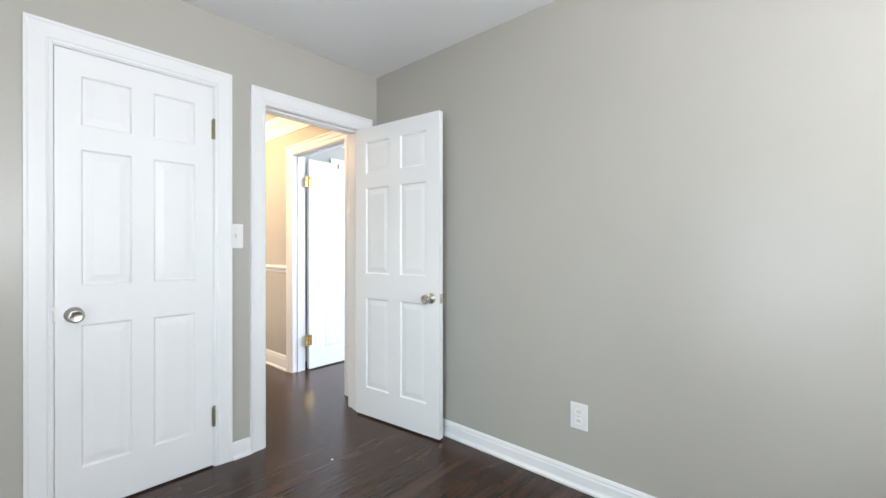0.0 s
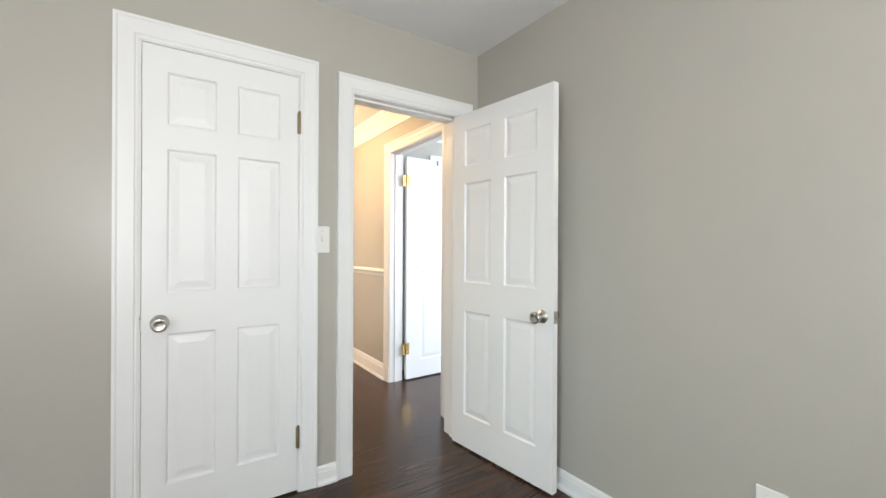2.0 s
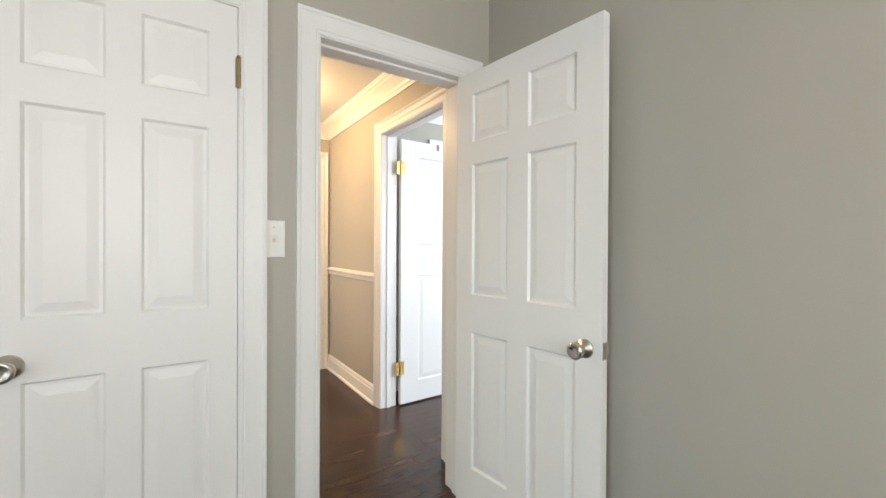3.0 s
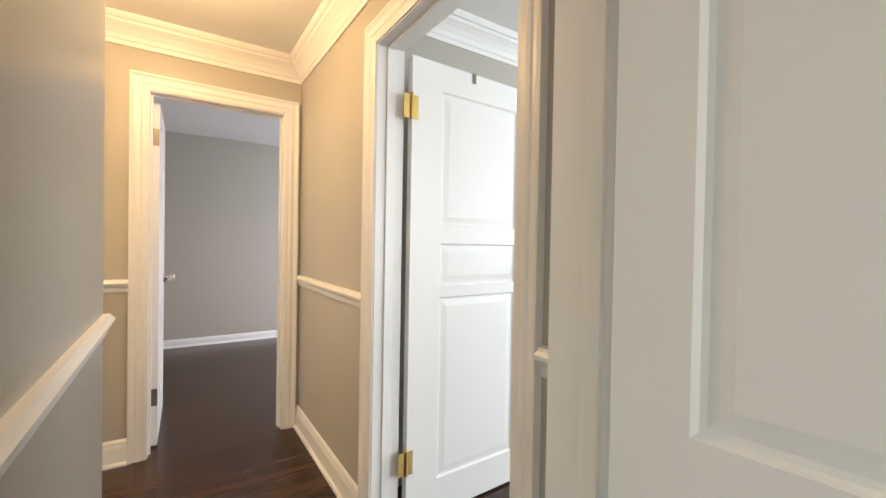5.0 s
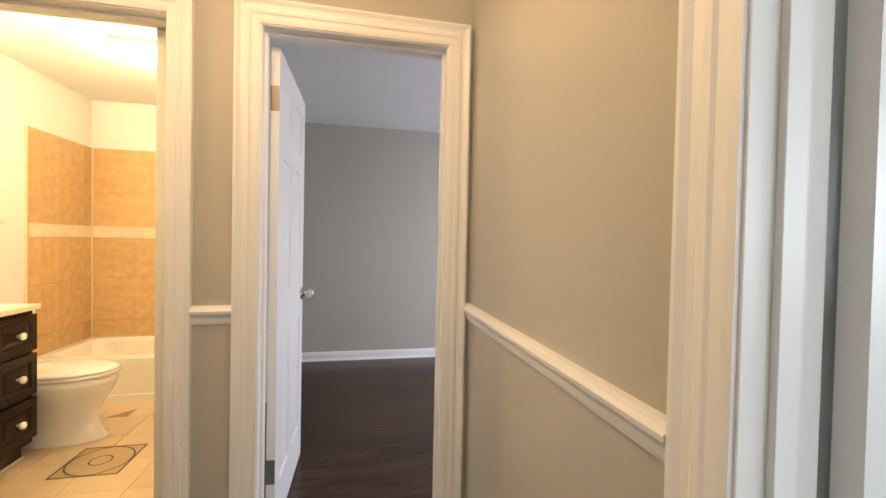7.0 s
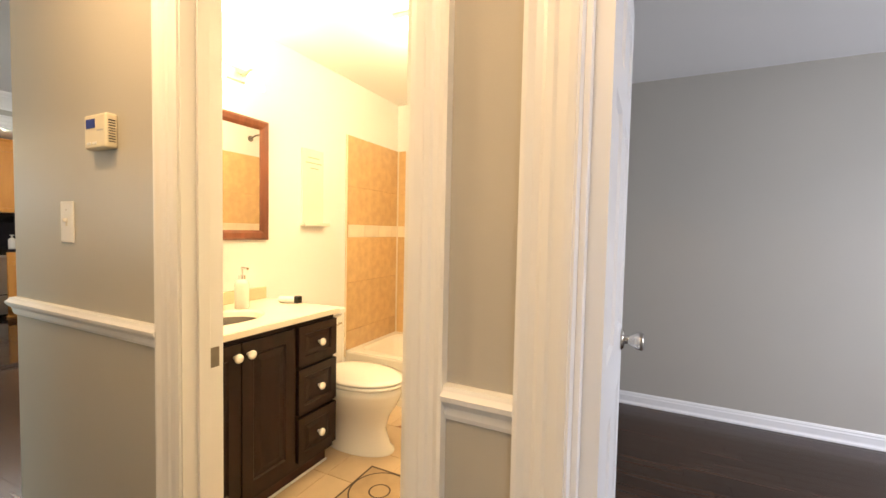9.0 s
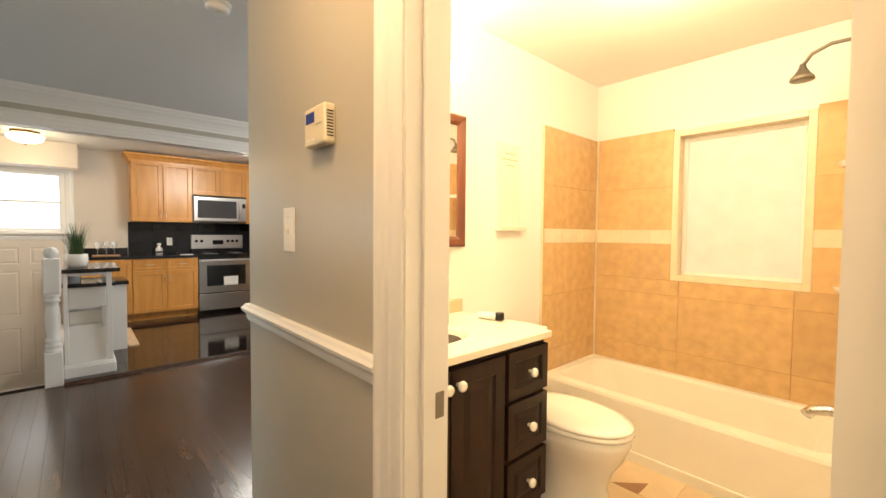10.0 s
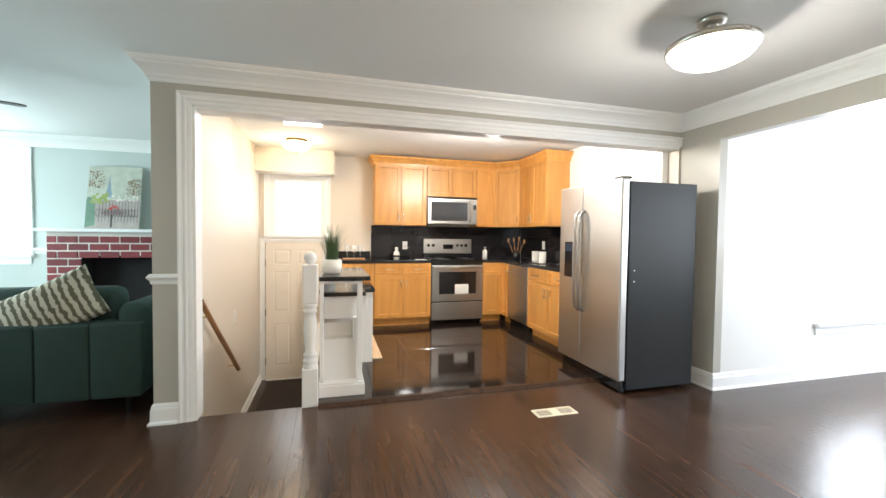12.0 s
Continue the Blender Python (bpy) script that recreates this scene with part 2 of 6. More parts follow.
def add_box(bm, lo, hi, bevel=0.0, seg=2):
    vs = [bm.verts.new((x, y, z)) for x in (lo[0], hi[0]) for y in (lo[1], hi[1]) for z in (lo[2], hi[2])]
    faces = [bm.faces.new([vs[i] for i in f]) for f in ((0, 1, 3, 2), (4, 6, 7, 5), (0, 4, 5, 1), (2, 3, 7, 6), (0, 2, 6, 4), (1, 5, 7, 3))]
    if bevel:
        edges = {e for f in faces for e in f.edges}
        bmesh.ops.bevel(bm, geom=list(edges), offset=bevel, segments=seg, affect="EDGES", profile=0.5)
    return bm


def box(lo, hi, bevel=0.0, seg=2):
    return add_box(bmesh.new(), lo, hi, bevel, seg)


def add_lathe(bm, prof, seg=24, at=(0, 0, 0), axis="Z"):
    """A turned shape from (radius, height) pairs."""
    rings = []
    for r, h in prof:
        ring = []
        for i in range(seg):
            a = 2 * math.pi * i / seg
            c, s = r * math.cos(a), r * math.sin(a)
            p = {"Z": (c, s, h), "X": (h, c, s), "Y": (c, h, s)}[axis]
            ring.append(bm.verts.new(Vector(p) + Vector(at)))
        rings.append(ring)
    for a, b in zip(rings, rings[1:]):
        for i in range(seg):
            bm.faces.new((a[i], a[(i + 1) % seg], b[(i + 1) % seg], b[i]))
    bm.faces.new(rings[0])
    bm.faces.new(rings[-1])
    return bm


def loft_box(lo, hi, lean):
    """A board whose top edge leans back by lean along -x."""
    bm = add_box(bmesh.new(), lo, hi)
    for v in bm.verts:
        if v.co.z > (lo[2] + hi[2]) / 2:
            v.co.x -= lean
    return bm


def lathe(prof, seg=24, at=(0, 0, 0), axis="Z"):
    return add_lathe(bmesh.new(), prof, seg, at, axis)


def add_tube(bm, pts, r, seg=10):
    """A round bar along a line of points."""
    pts = [Vector(p) for p in pts]
    rings = []
    side = None
    for i, p in enumerate(pts):
        d = (pts[min(i + 1, len(pts) - 1)] - pts[max(i - 1, 0)]).normalized()
        ref = side or (Vector((0, 0, 1)) if abs(d.z) < 0.9 else Vector((1, 0, 0)))
        u = (ref - d * ref.dot(d)).normalized()
        v = d.cross(u)
        side = u
        rings.append([bm.verts.new(p + r * (math.cos(2 * math.pi * k / seg) * u + math.sin(2 * math.pi * k / seg) * v)) for k in range(seg)])
    for a, b in zip(rings, rings[1:]):
        for k in range(seg):
            bm.faces.new((a[k], a[(k + 1) % seg], b[(k + 1) % seg], b[k]))
    bm.faces.new(rings[0])
    bm.faces.new(rings[-1])
    return bm


def tube(pts, r, seg=10):
    return add_tube(bmesh.new(), pts, r, seg)


def add_sweep(bm, pts, prof, up):
    """A moulding: the profile (side, up) drawn along a line of points with mitred corners."""
    pts, up = [Vector(p) for p in pts], Vector(up)
    dirs = [(b - a).normalized() for a, b in zip(pts, pts[1:])]
    sides = [d.cross(up).normalized() for d in dirs]
    rings = []
    for i, p in enumerate(pts):
        s1, s2 = sides[max(i - 1, 0)], sides[min(i, len(sides) - 1)]
        s = (s1 + s2) / (1 + s1.dot(s2))
        rings.append([bm.verts.new(p + a * s + b * up) for a, b in prof])
    n = len(prof)
    for a, b in zip(rings, rings[1:]):
        for k in range(n):
            bm.faces.new((a[k], a[(k + 1) % n], b[(k + 1) % n], b[k]))
    bm.faces.new(rings[0])
    bm.faces.new(rings[-1])
    return bm


def sweep(pts, prof, up):
    return add_sweep(bmesh.new(), pts, prof, up)


def wall(name, axis, s0, s1, c0, c1, z0, z1, holes=(), mats=None, label="painted plaster wall", category="wall"):
    """A wall along x or y between c0 and c1, with holes (s0, s1, z0, z1). mats: the low side's paint, the high side's paint."""
    S = sorted({s0, s1, *[h[0] for h in holes], *[h[1] for h in holes]})
    S = [s for s in S if s0 <= s <= s1]
    Z = sorted({z0, z1, *[min(max(h[2], z0), z1) for h in holes], *[min(max(h[3], z0), z1) for h in holes]})
    solid = {}
    for i in range(len(S) - 1):
        for k in range(len(Z) - 1):
            ms, mz = (S[i] + S[i + 1]) / 2, (Z[k] + Z[k + 1]) / 2
            solid[i, k] = not any(h[0] < ms < h[1] and h[2] < mz < h[3] for h in holes)
    bm = bmesh.new()
    cache = {}

    def v(s, c, z):
        key = (s, c, z)
        if key not in cache:
            cache[key] = bm.verts.new((s, c, z) if axis == "x" else (c, s, z))
        return cache[key]

    for (i, k), on in solid.items():
        if not on:
            continue
        a, b, lo, hi = S[i], S[i + 1], Z[k], Z[k + 1]
        bm.faces.new((v(a, c0, lo), v(b, c0, lo), v(b, c0, hi), v(a, c0, hi))).material_index = 0
        bm.faces.new((v(a, c1, lo), v(b, c1, lo), v(b, c1, hi), v(a, c1, hi))).material_index = 1
        for di, dk, q in ((-1, 0, ((a, lo), (a, hi))), (1, 0, ((b, lo), (b, hi))), (0, -1, ((a, lo), (b, lo))), (0, 1, ((a, hi), (b, hi)))):
            if not solid.get((i + di, k + dk), False):
                (p0, q0), (p1, q1) = q
                bm.faces.new((v(p0, c0, q0), v(p1, c0, q1), v(p1, c1, q1), v(p0, c1, q0)))
    ob = link(name, bm, mats or [PAINT, PAINT])
    return structure(ob, label, category)


CASING = [(0.0, 0.0), (0.0, 0.010), (0.012, 0.013), (0.030, 0.014), (0.036, 0.018), (0.048, 0.018), (0.054, 0.015), (0.066, 0.017), (0.078, 0.024), (0.086, 0.024), (0.086, 0.0)]
FLAT_CASING = [(0.0, 0.0), (0.0, 0.009), (0.009, 0.012), (0.013, 0.0095), (0.019, 0.0135), (0.070, 0.0165), (0.076, 0.0205), (0.086, 0.0205), (0.086, 0.0)]
BASE = [(0, -0.012), (0.026, -0.012), (0.026, 0.010), (0.016, 0.020), (0.014, 0.026), (0.014, 0.064), (0.010, 0.072), (0.010, 0.080), (0.004, 0.091), (0, 0.093)]
TALL_BASE = [(0, 0), (0.030, 0), (0.030, 0.012), (0.018, 0.022), (0.016, 0.10), (0.011, 0.115), (0.011, 0.125), (0.004, 0.138), (0, 0.140)]
RAIL = [(0, -0.055), (0.006, -0.055), (0.010, -0.045), (0.012, -0.030), (0.026, -0.014), (0.028, -0.004), (0.020, 0.004), (0.016, 0.012), (0, 0.014)]
CROWN = [(0, -0.140), (0.010, -0.140), (0.014, -0.120), (0.020, -0.114), (0.028, -0.094), (0.046, -0.068), (0.064, -0.050), (0.072, -0.044), (0.076, -0.031), (0.086, -0.026), (0.096, -0.010), (0.098, 0.0), (0, 0.0)]


def casing(name, axis, s0, s1, face, out, top, bottom=0.0, prof=CASING, gap=0.005, label="white moulded door casing"):
    """Door trim round an opening in a wall along x or y: face is the wall's plane, out the side (+1, -1) on which it stands."""
    a, b = s0 - gap, s1 + gap
    line = [(a, bottom), (a, top + gap), (b, top + gap), (b, bottom)]
    if axis == "x":
        pts, up = [(s, face, z) for s, z in line], (0, out, 0)
        flip = out > 0
    else:
        pts, up = [(face, s, z) for s, z in line], (out, 0, 0)
        flip = out < 0
    if flip:
        pts = pts[::-1]
    # the profile must grow away from the opening
    d = (Vector(pts[1]) - Vector(pts[0])).normalized().cross(Vector(up))
    mid = (Vector(pts[0]) + Vector(pts[3])) / 2
    sign = 1 if d.dot(Vector(pts[0]) - mid) > 0 else -1
    return structure(link(name, sweep(pts, [(sign * u, w) for u, w in prof], up), TRIM), label, "trim")


def moulding(name, pts, prof, label, inward=1):
    """Trim along walls at a height; the profile stands off to the right of the line (inward=-1: to the left)."""
    return structure(link(name, sweep(pts, [(inward * u, w) for u, w in prof], (0, 0, 1)), TRIM), label, "trim")


def jamb(name, axis, s0, s1, c0, c1, top, stop):
    """The lining of a doorway, with its stop moulding."""
    ob = thing(name, (0, 0, 0), "white painted door jamb lining the doorway", "trim", kind="structure")

    def b(kind, lo, hi):
        lo, hi = ((lo[0], lo[1], lo[2]), (hi[0], hi[1], hi[2])) if axis == "x" else ((lo[1], lo[0], lo[2]), (hi[1], hi[0], hi[2]))
        part(kind, box(lo, hi, 0.001, 1), TRIM, ob)

    t = JT
    b("jamb_side", (s0 - t, c0 - 0.003, 0), (s0, c1 + 0.003, top))
    b("jamb_side", (s1, c0 - 0.003, 0), (s1 + t, c1 + 0.003, top))
    b("jamb_head", (s0 - t, c0 - 0.003, top), (s1 + t, c1 + 0.003, top + t))
    b("stop", (s0, stop[0], 0), (s0 + 0.011, stop[1], top))
    b("stop", (s1 - 0.011, stop[0], 0), (s1, stop[1], top))
    b("stop", (s0 + 0.011, stop[0], top - 0.011), (s1 - 0.011, stop[1], top))
    return ob


def panel_slab(w, h, t, panels, groove=0.009, edge=0.016, slope=0.028, raise_=0.005, back=True):
    """A door leaf in its own plane: x 0..w, y -t..0 (front at y = -t), z 0..h, with raised panels (x0, x1, z0, z1)."""
    bm = bmesh.new()
    X = sorted({0, w, *[p[0] for p in panels], *[p[1] for p in panels]})
    Z = sorted({0, h, *[p[2] for p in panels], *[p[3] for p in panels]})
    grids = {}
    for y in (-t, 0):
        g = {(i, k): bm.verts.new((x, y, z)) for i, x in enumerate(X) for k, z in enumerate(Z)}
        grids[y] = g
        inner = []
        for i in range(len(X) - 1):
            for k in range(len(Z) - 1):
                q = [g[i, k], g[i + 1, k], g[i + 1, k + 1], g[i, k + 1]]
                f = bm.faces.new(q if y == -t else q[::-1])
                mx, mz = (X[i] + X[i + 1]) / 2, (Z[k] + Z[k + 1]) / 2
                if any(p[0] < mx < p[1] and p[2] < mz < p[3] for p in panels):
                    inner.append(f)
        if y == -t or back:
            bm.normal_update()
            bmesh.ops.inset_individual(bm, faces=inner, thickness=edge * 0.45, depth=-groove, use_even_offset=True)
            bmesh.ops.inset_individual(bm, faces=inner, thickness=edge * 0.55, depth=0.0, use_even_offset=True)
            if slope:
                bmesh.ops.inset_individual(bm, faces=inner, thickness=slope, depth=raise_, use_even_offset=True)
    a, b = grids[-t], grids[0]
    nx, nz = len(X) - 1, len(Z) - 1
    rim = [(i, 0) for i in range(nx)] + [(nx, k) for k in range(nz)] + [(i, nz) for i in range(nx, 0, -1)] + [(0, k) for k in range(nz, 0, -1)]
    for p, q in zip(rim, rim[1:] + rim[:1]):
        bm.faces.new((a[q], a[p], b[p], b[q]))
    return bm


def six_panels(w, h):
    st, mid = 0.105 * w / 0.76, 0.105 * w / 0.76
    c0, c1, c2, c3 = st, (w - mid) / 2, (w + mid) / 2, w - st
    zs = [(0.097 * h, 0.408 * h), (0.494 * h, 0.790 * h), (0.841 * h, 0.949 * h)]
    return [(a, b, z0, z1) for z0, z1 in zs for a, b in ((c0, c1), (c2, c3))]


def knob(parent, x, z, y, out, mat_=None, backset=0.0, scale=1.0):
    """A round door knob with its rose on the face y of a leaf, standing off by out (+1, -1)."""
    s = scale
    prof = [(0.034, 0.0), (0.034, 0.004), (0.029, 0.010), (0.015, 0.013), (0.013, 0.024), (0.0165, 0.032), (0.0235, 0.042), (0.0285, 0.054), (0.0295, 0.062), (0.027, 0.068), (0.019, 0.0695), (0.016, 0.067), (0.005, 0.067)]
    return part("door_knob", lathe([(r * s, out * hgt * s) for r, hgt in prof], 24, (x, y, z), "Y"), mat_ or NICKEL, parent, "satin nickel knob", True)


def hinge(parent, x, y, z, mat_, h=0.09, leaf=0.03, axis="x"):
    bm = add_tube(bmesh.new(), [(x, y, z - h / 2), (x, y, z + h / 2)], 0.0065, 10)
    add_lathe(bm, [(0.003, 0), (0.0075, 0.002), (0.0075, 0.006), (0.003, 0.010)], 10, (x, y, z + h / 2))
    if axis == "x":
        add_box(bm, (x - leaf, y + 0.003, z - h / 2), (x + leaf, y + 0.006, z + h / 2))
    else:
        add_box(bm, (x + 0.003, y - leaf, z - h / 2), (x + 0.006, y + leaf, z + h / 2))
    return part("hinge", bm, mat_, parent)


# ---- floors and ceilings ----
H = 2.44
HL = 2.41
# Unseen ground, added green to bounce light up through the windows.
structure(link("ground", box((-60, -60, -1.6), (60, 60, -1.0)), LAWN), "unseen green ground around the house", "ground")
structure(link("floor_base", add_box(add_box(box((-6.3, -2.1, -0.20), (-3.46, 3.40, -0.022)), (-3.46, -2.1, -0.20), (5.72, 8.0, -0.022)), (-3.11, 8.0, -0.20), (0.4, 10.6, -0.022)), DARKGAP), "dark wooden subfloor beneath the boards", "floor")
structure(link("ceiling", box((-6.62, -2.12, H), (5.72, 7.915, H + 0.12)), CEIL), "flat white painted ceiling", "ceiling")
structure(link("ceiling_hall", add_box(add_box(box((-3.39, 3.90, HL), (2.345, 5.07, H - 0.001)), (1.47, 2.77, HL), (2.345, 3.90, H - 0.001)), (-3.39, 5.07, HL), (-0.56, 7.70, H - 0.001)), CEIL), "flat white painted hall and dining ceiling", "ceiling")
structure(link("ceiling_living", add_box(box((-6.2, -1.0, HL), (-3.39, 3.40, H - 0.001)), (-3.39, -1.0, HL), (-1.12, 3.90, H - 0.001)), CEIL), "flat white painted living room ceiling", "ceiling")
structure(link("sunroom_ceiling", box((-3.11, 7.762, 2.36), (0.4, 10.6, 2.48)), CEIL), "flat white painted sunroom ceiling", "ceiling")

# ---- walls ----
OP1, OPC, OP2, OP3, OPB = (1.52, 2.21), (0.612, 1.235), (3.005, 3.838), (1.531, 2.235), (0.485, 1.212)
JT = 0.018
DH = 2.05
DH1, DHC = 2.02, 2.04
wall("wall_bedroom_door", "x", -1.12, 2.40, 2.62, 2.77, 0, H, [(OP1[0] - JT, OP1[1] + JT, -1, DH1 + JT), (OPC[0] - JT, OPC[1] + JT, -1, DHC + JT)])
wall("wall_bedroom_right", "y", -2.12, 2.77, 2.355, 2.465, 0, H)
wall("wall_bedroom_west", "y", -2.0, 2.62, -1.12, -1.0, 0, H, [(-0.15, 0.95, 0.25, 1.60)], [LIVING, PAINT])
wall("wall_bedroom_south", "x", -1.12, 2.40, -2.12, -2.0, 0, H, [(-0.15, 1.35, 0.85, 2.05)])
wall("wall_closet_side", "y", 2.77, 3.90, 1.35, 1.47, 0, H)
wall("wall_closet_back", "x", -1.05, 1.35, 3.78, 3.90, 0, H)
wall("wall_closet_inner", "y", 2.77, 3.78, 0.38, 0.50, 0, H)
wall("wall_living_east", "y", 2.77, 3.78, -1.12, -1.0, 0, H, (), [LIVING, PAINT])
wall("wall_hall_right", "y", 2.77, 5.07, 2.345, 2.465, 0, H, [(OP2[0] - JT, OP2[1] + JT, -1, DH + JT)], [PAINT, PAINT])
wall("wall_hall_end", "x", -0.56, 2.465, 5.07, 5.19, 0, H, [(OP3[0] - JT, OP3[1] + JT, -1, DH + JT), (OPB[0] - JT, OPB[1] + JT, -1, DH + JT)])
wall("wall_room_two_closet", "x", 2.465, 5.6, 4.10, 4.22, 0, H, [(3.0, 4.43, -1, 2.06)])
wall("wall_room_two_east", "y", 0.48, 5.07, 5.6, 5.72, 0, H, [(1.6, 3.2, 0.85, 2.15)])
wall("wall_room_two_south", "x", 2.465, 5.6, 0.48, 0.60, 0, H, [(3.4, 5.0, 0.85, 2.15)])
wall("wall_room_two_north", "x", 2.465, 5.6, 4.85, 5.07, 0, H)
wall("wall_room_three_north", "x", 1.13, 5.12, 7.79, 8.02, 0, H)
wall("wall_room_three_east", "y", 5.07, 7.79, 5.0, 5.12, 0, H, [(5.5, 6.9, 0.9, 2.1)])
wall("wall_room_three_south", "x", 2.465, 5.0, 5.07, 5.19, 0, H)
wall("wall_bath_east", "y", 5.19, 7.79, 1.13, 1.225, 0, H, (), [WHITE_WALL, PAINT])
wall("wall_bath_west", "y", 5.19, 7.60, -0.56, -0.42, 0, H, (), [PAINT, WHITE_WALL])
wall("wall_bath_north", "x", -0.56, 1.13, 7.60, 7.72, 0, H, [(0.175, 0.83, 1.02, 1.965)], [WHITE_WALL, WHITE_WALL])
wall("wall_bath_lining", "x", -0.42, 1.13, 5.19, 5.196, 0, H, [(OPB[0] - 0.09, 1.13, -1, DH + 0.09)], [WHITE_WALL, WHITE_WALL], "white painted inner face of the bathroom wall")
wall("wall_dining_north", "x", -3.39, -0.56, 7.68, 7.76, 0, H, [(-2.99, -0.75, -1, 2.125)], [PAINT, WHITE_WALL])
wall("wall_kitchen_opening", "y", 3.40, 7.76, -3.52, -3.39, 0, H, [(3.645, 7.66, -1, 2.13)], [CREAM, PAINT])
wall("wall_kitchen_south", "x", -6.5, -3.52, 3.40, 3.57, -1.0, H, (), [LIVING, CREAM])
wall("wall_kitchen_west", "y", 3.40, 7.72, -6.62, -6.5, -1.0, H, [(3.645, 4.415, -0.80, 1.16), (3.72, 4.44, 1.27, 2.08)], [CREAM, CREAM])
wall("wall_kitchen_north", "x", -6.5, -3.521, 7.60, 7.72, 0, H, (), [WHITE_WALL, WHITE_WALL])
wall("wall_living_west", "y", -1.12, 3.40, -6.32, -6.2, 0, H, [(0.27, 1.07, 1.0, 2.17)], [LIVING, LIVING])
wall("wall_living_south", "x", -6.2, -1.12, -1.12, -1.0, 0, H, [(-5.0, -3.0, 0.8, 2.2)], [LIVING, LIVING])
wall("wall_sunroom_west", "y", 7.76, 10.6, -3.11, -2.99, 0, 2.36, [(8.93, 10.1, 0.52, 2.1)], [WHITE_WALL, WHITE_WALL])
# Unseen wall; its three openings are set to shape sun patches on the floor.
wall("wall_sunroom_north", "x", -2.99, 0.4, 10.5, 10.6, 0, 2.36, [(-2.7, -2.12, 0.95, 2.2), (-2.0, -1.35, 0.95, 2.2), (-1.23, -0.5, 0.95, 2.2)], [WHITE_WALL, WHITE_WALL])
wall("wall_sunroom_east", "y", 7.76, 10.5, 0.3, 0.4, 0, 2.36, [(8.5, 10.1, 0.6, 2.2)], [WHITE_WALL, WHITE_WALL])

# ---- trim ----
casing("casing_bedroom_door", "x", *OP1, 2.62, -1, DH1, prof=FLAT_CASING)
casing("casing_bedroom_closet", "x", *OPC, 2.62, -1, DHC, prof=FLAT_CASING)
casing("casing_bedroom_door_hall", "x", *OP1, 2.77, 1, DH1)
casing("casing_room_two", "y", *OP2, 2.345, -1, DH)
casing("casing_room_three", "x", *OP3, 5.07, -1, DH)
casing("casing_bathroom", "x", *OPB, 5.07, -1, DH)
casing("casing_room_two_closet", "x", 3.0, 4.43, 4.10, -1, 2.06)
jamb("jamb_bedroom", "x", *OP1, 2.62, 2.77, DH1, (2.665, 2.70))
jamb("jamb_room_two", "y", *OP2, 2.345, 2.465, DH, (2.385, 2.42))
jamb("jamb_room_three", "x", *OP3, 5.07, 5.19, DH, (5.11, 5.145))
jamb("jamb_closet", "x", *OPC, 2.62, 2.77, DHC, (2.66, 2.69))
jamb("jamb_bathroom", "x", *OPB, 5.07, 5.19, DH, (5.11, 5.145))
moulding("baseboard_bedroom_right", [(2.355, -2.0, 0), (2.355, 2.62, 0)], BASE, "white painted baseboard", -1)
moulding("baseboard_bedroom_between", [(1.33, 2.62, 0), (1.428, 2.62, 0)], BASE, "short white painted baseboard between two casings")
moulding("baseboard_bedroom_left", [(-1.0, 2.62, 0), (0.515, 2.62, 0)], BASE, "white painted baseboard")
moulding("baseboard_hall_right", [(2.345, 3.93, 0), (2.345, 5.07, 0)], TALL_BASE, "white painted baseboard with a shoe moulding", -1)
moulding("baseboard_hall_near", [(2.345, 2.797, 0), (2.345, 2.912, 0)], TALL_BASE, "short white painted baseboard between two casings", -1)
moulding("baseboard_hall_strip", [(1.302, 5.07, 0), (1.44, 5.07, 0)], TALL_BASE, "white painted baseboard with a shoe moulding")
moulding("baseboard_hall_left", [(1.47, 2.77, 0), (1.47, 3.90, 0), (-1.05, 3.90, 0)], TALL_BASE, "white painted baseboard with a shoe moulding")
moulding("baseboard_thermostat_wall", [(-0.56, 7.6, 0), (-0.56, 5.07, 0), (0.394, 5.07, 0)], TALL_BASE, "white painted baseboard with a shoe moulding")
moulding("baseboard_room_three", [(1.225, 7.79, 0), (5.0, 7.79, 0)], BASE, "white painted baseboard")
moulding("baseboard_room_two", [(4.525, 4.10, 0), (5.6, 4.10, 0)], BASE, "white painted baseboard")
moulding("baseboard_stub", [(-3.52, 3.40, 0), (-3.39, 3.40, 0), (-3.39, 3.55, 0)], TALL_BASE, "white painted baseboard round the end of the wall")
moulding("baseboard_sunroom", [(-3.39, 7.68, 0), (-2.99, 7.68, 0), (-2.99, 10.5, 0)], TALL_BASE, "tall white painted baseboard", 1)
ZR = 0.995
moulding("chair_rail_hall_right", [(2.345, 3.93, ZR), (2.345, 5.07, ZR)], RAIL, "white moulded chair rail", -1)
moulding("chair_rail_hall_near", [(2.345, 2.797, ZR), (2.345, 2.912, ZR)], RAIL, "short white moulded chair rail", -1)
moulding("chair_rail_living", [(-6.2, 1.419, 1.07), (-6.2, 1.13, 1.07)], RAIL, "white moulded chair rail between window and fireplace", -1)
moulding("chair_rail_strip", [(1.302, 5.07, ZR), (1.44, 5.07, ZR)], RAIL, "short white moulded chair rail between two casings")
moulding("chair_rail_hall_left", [(1.47, 2.77, ZR - 0.012), (1.47, 3.90, ZR - 0.012), (-1.05, 3.90, ZR - 0.012)], RAIL, "white moulded chair rail turning the corner")
moulding("chair_rail_thermostat", [(-0.56, 7.6, ZR), (-0.56, 5.07, ZR), (0.394, 5.07, ZR)], RAIL, "white moulded chair rail turning the corner")
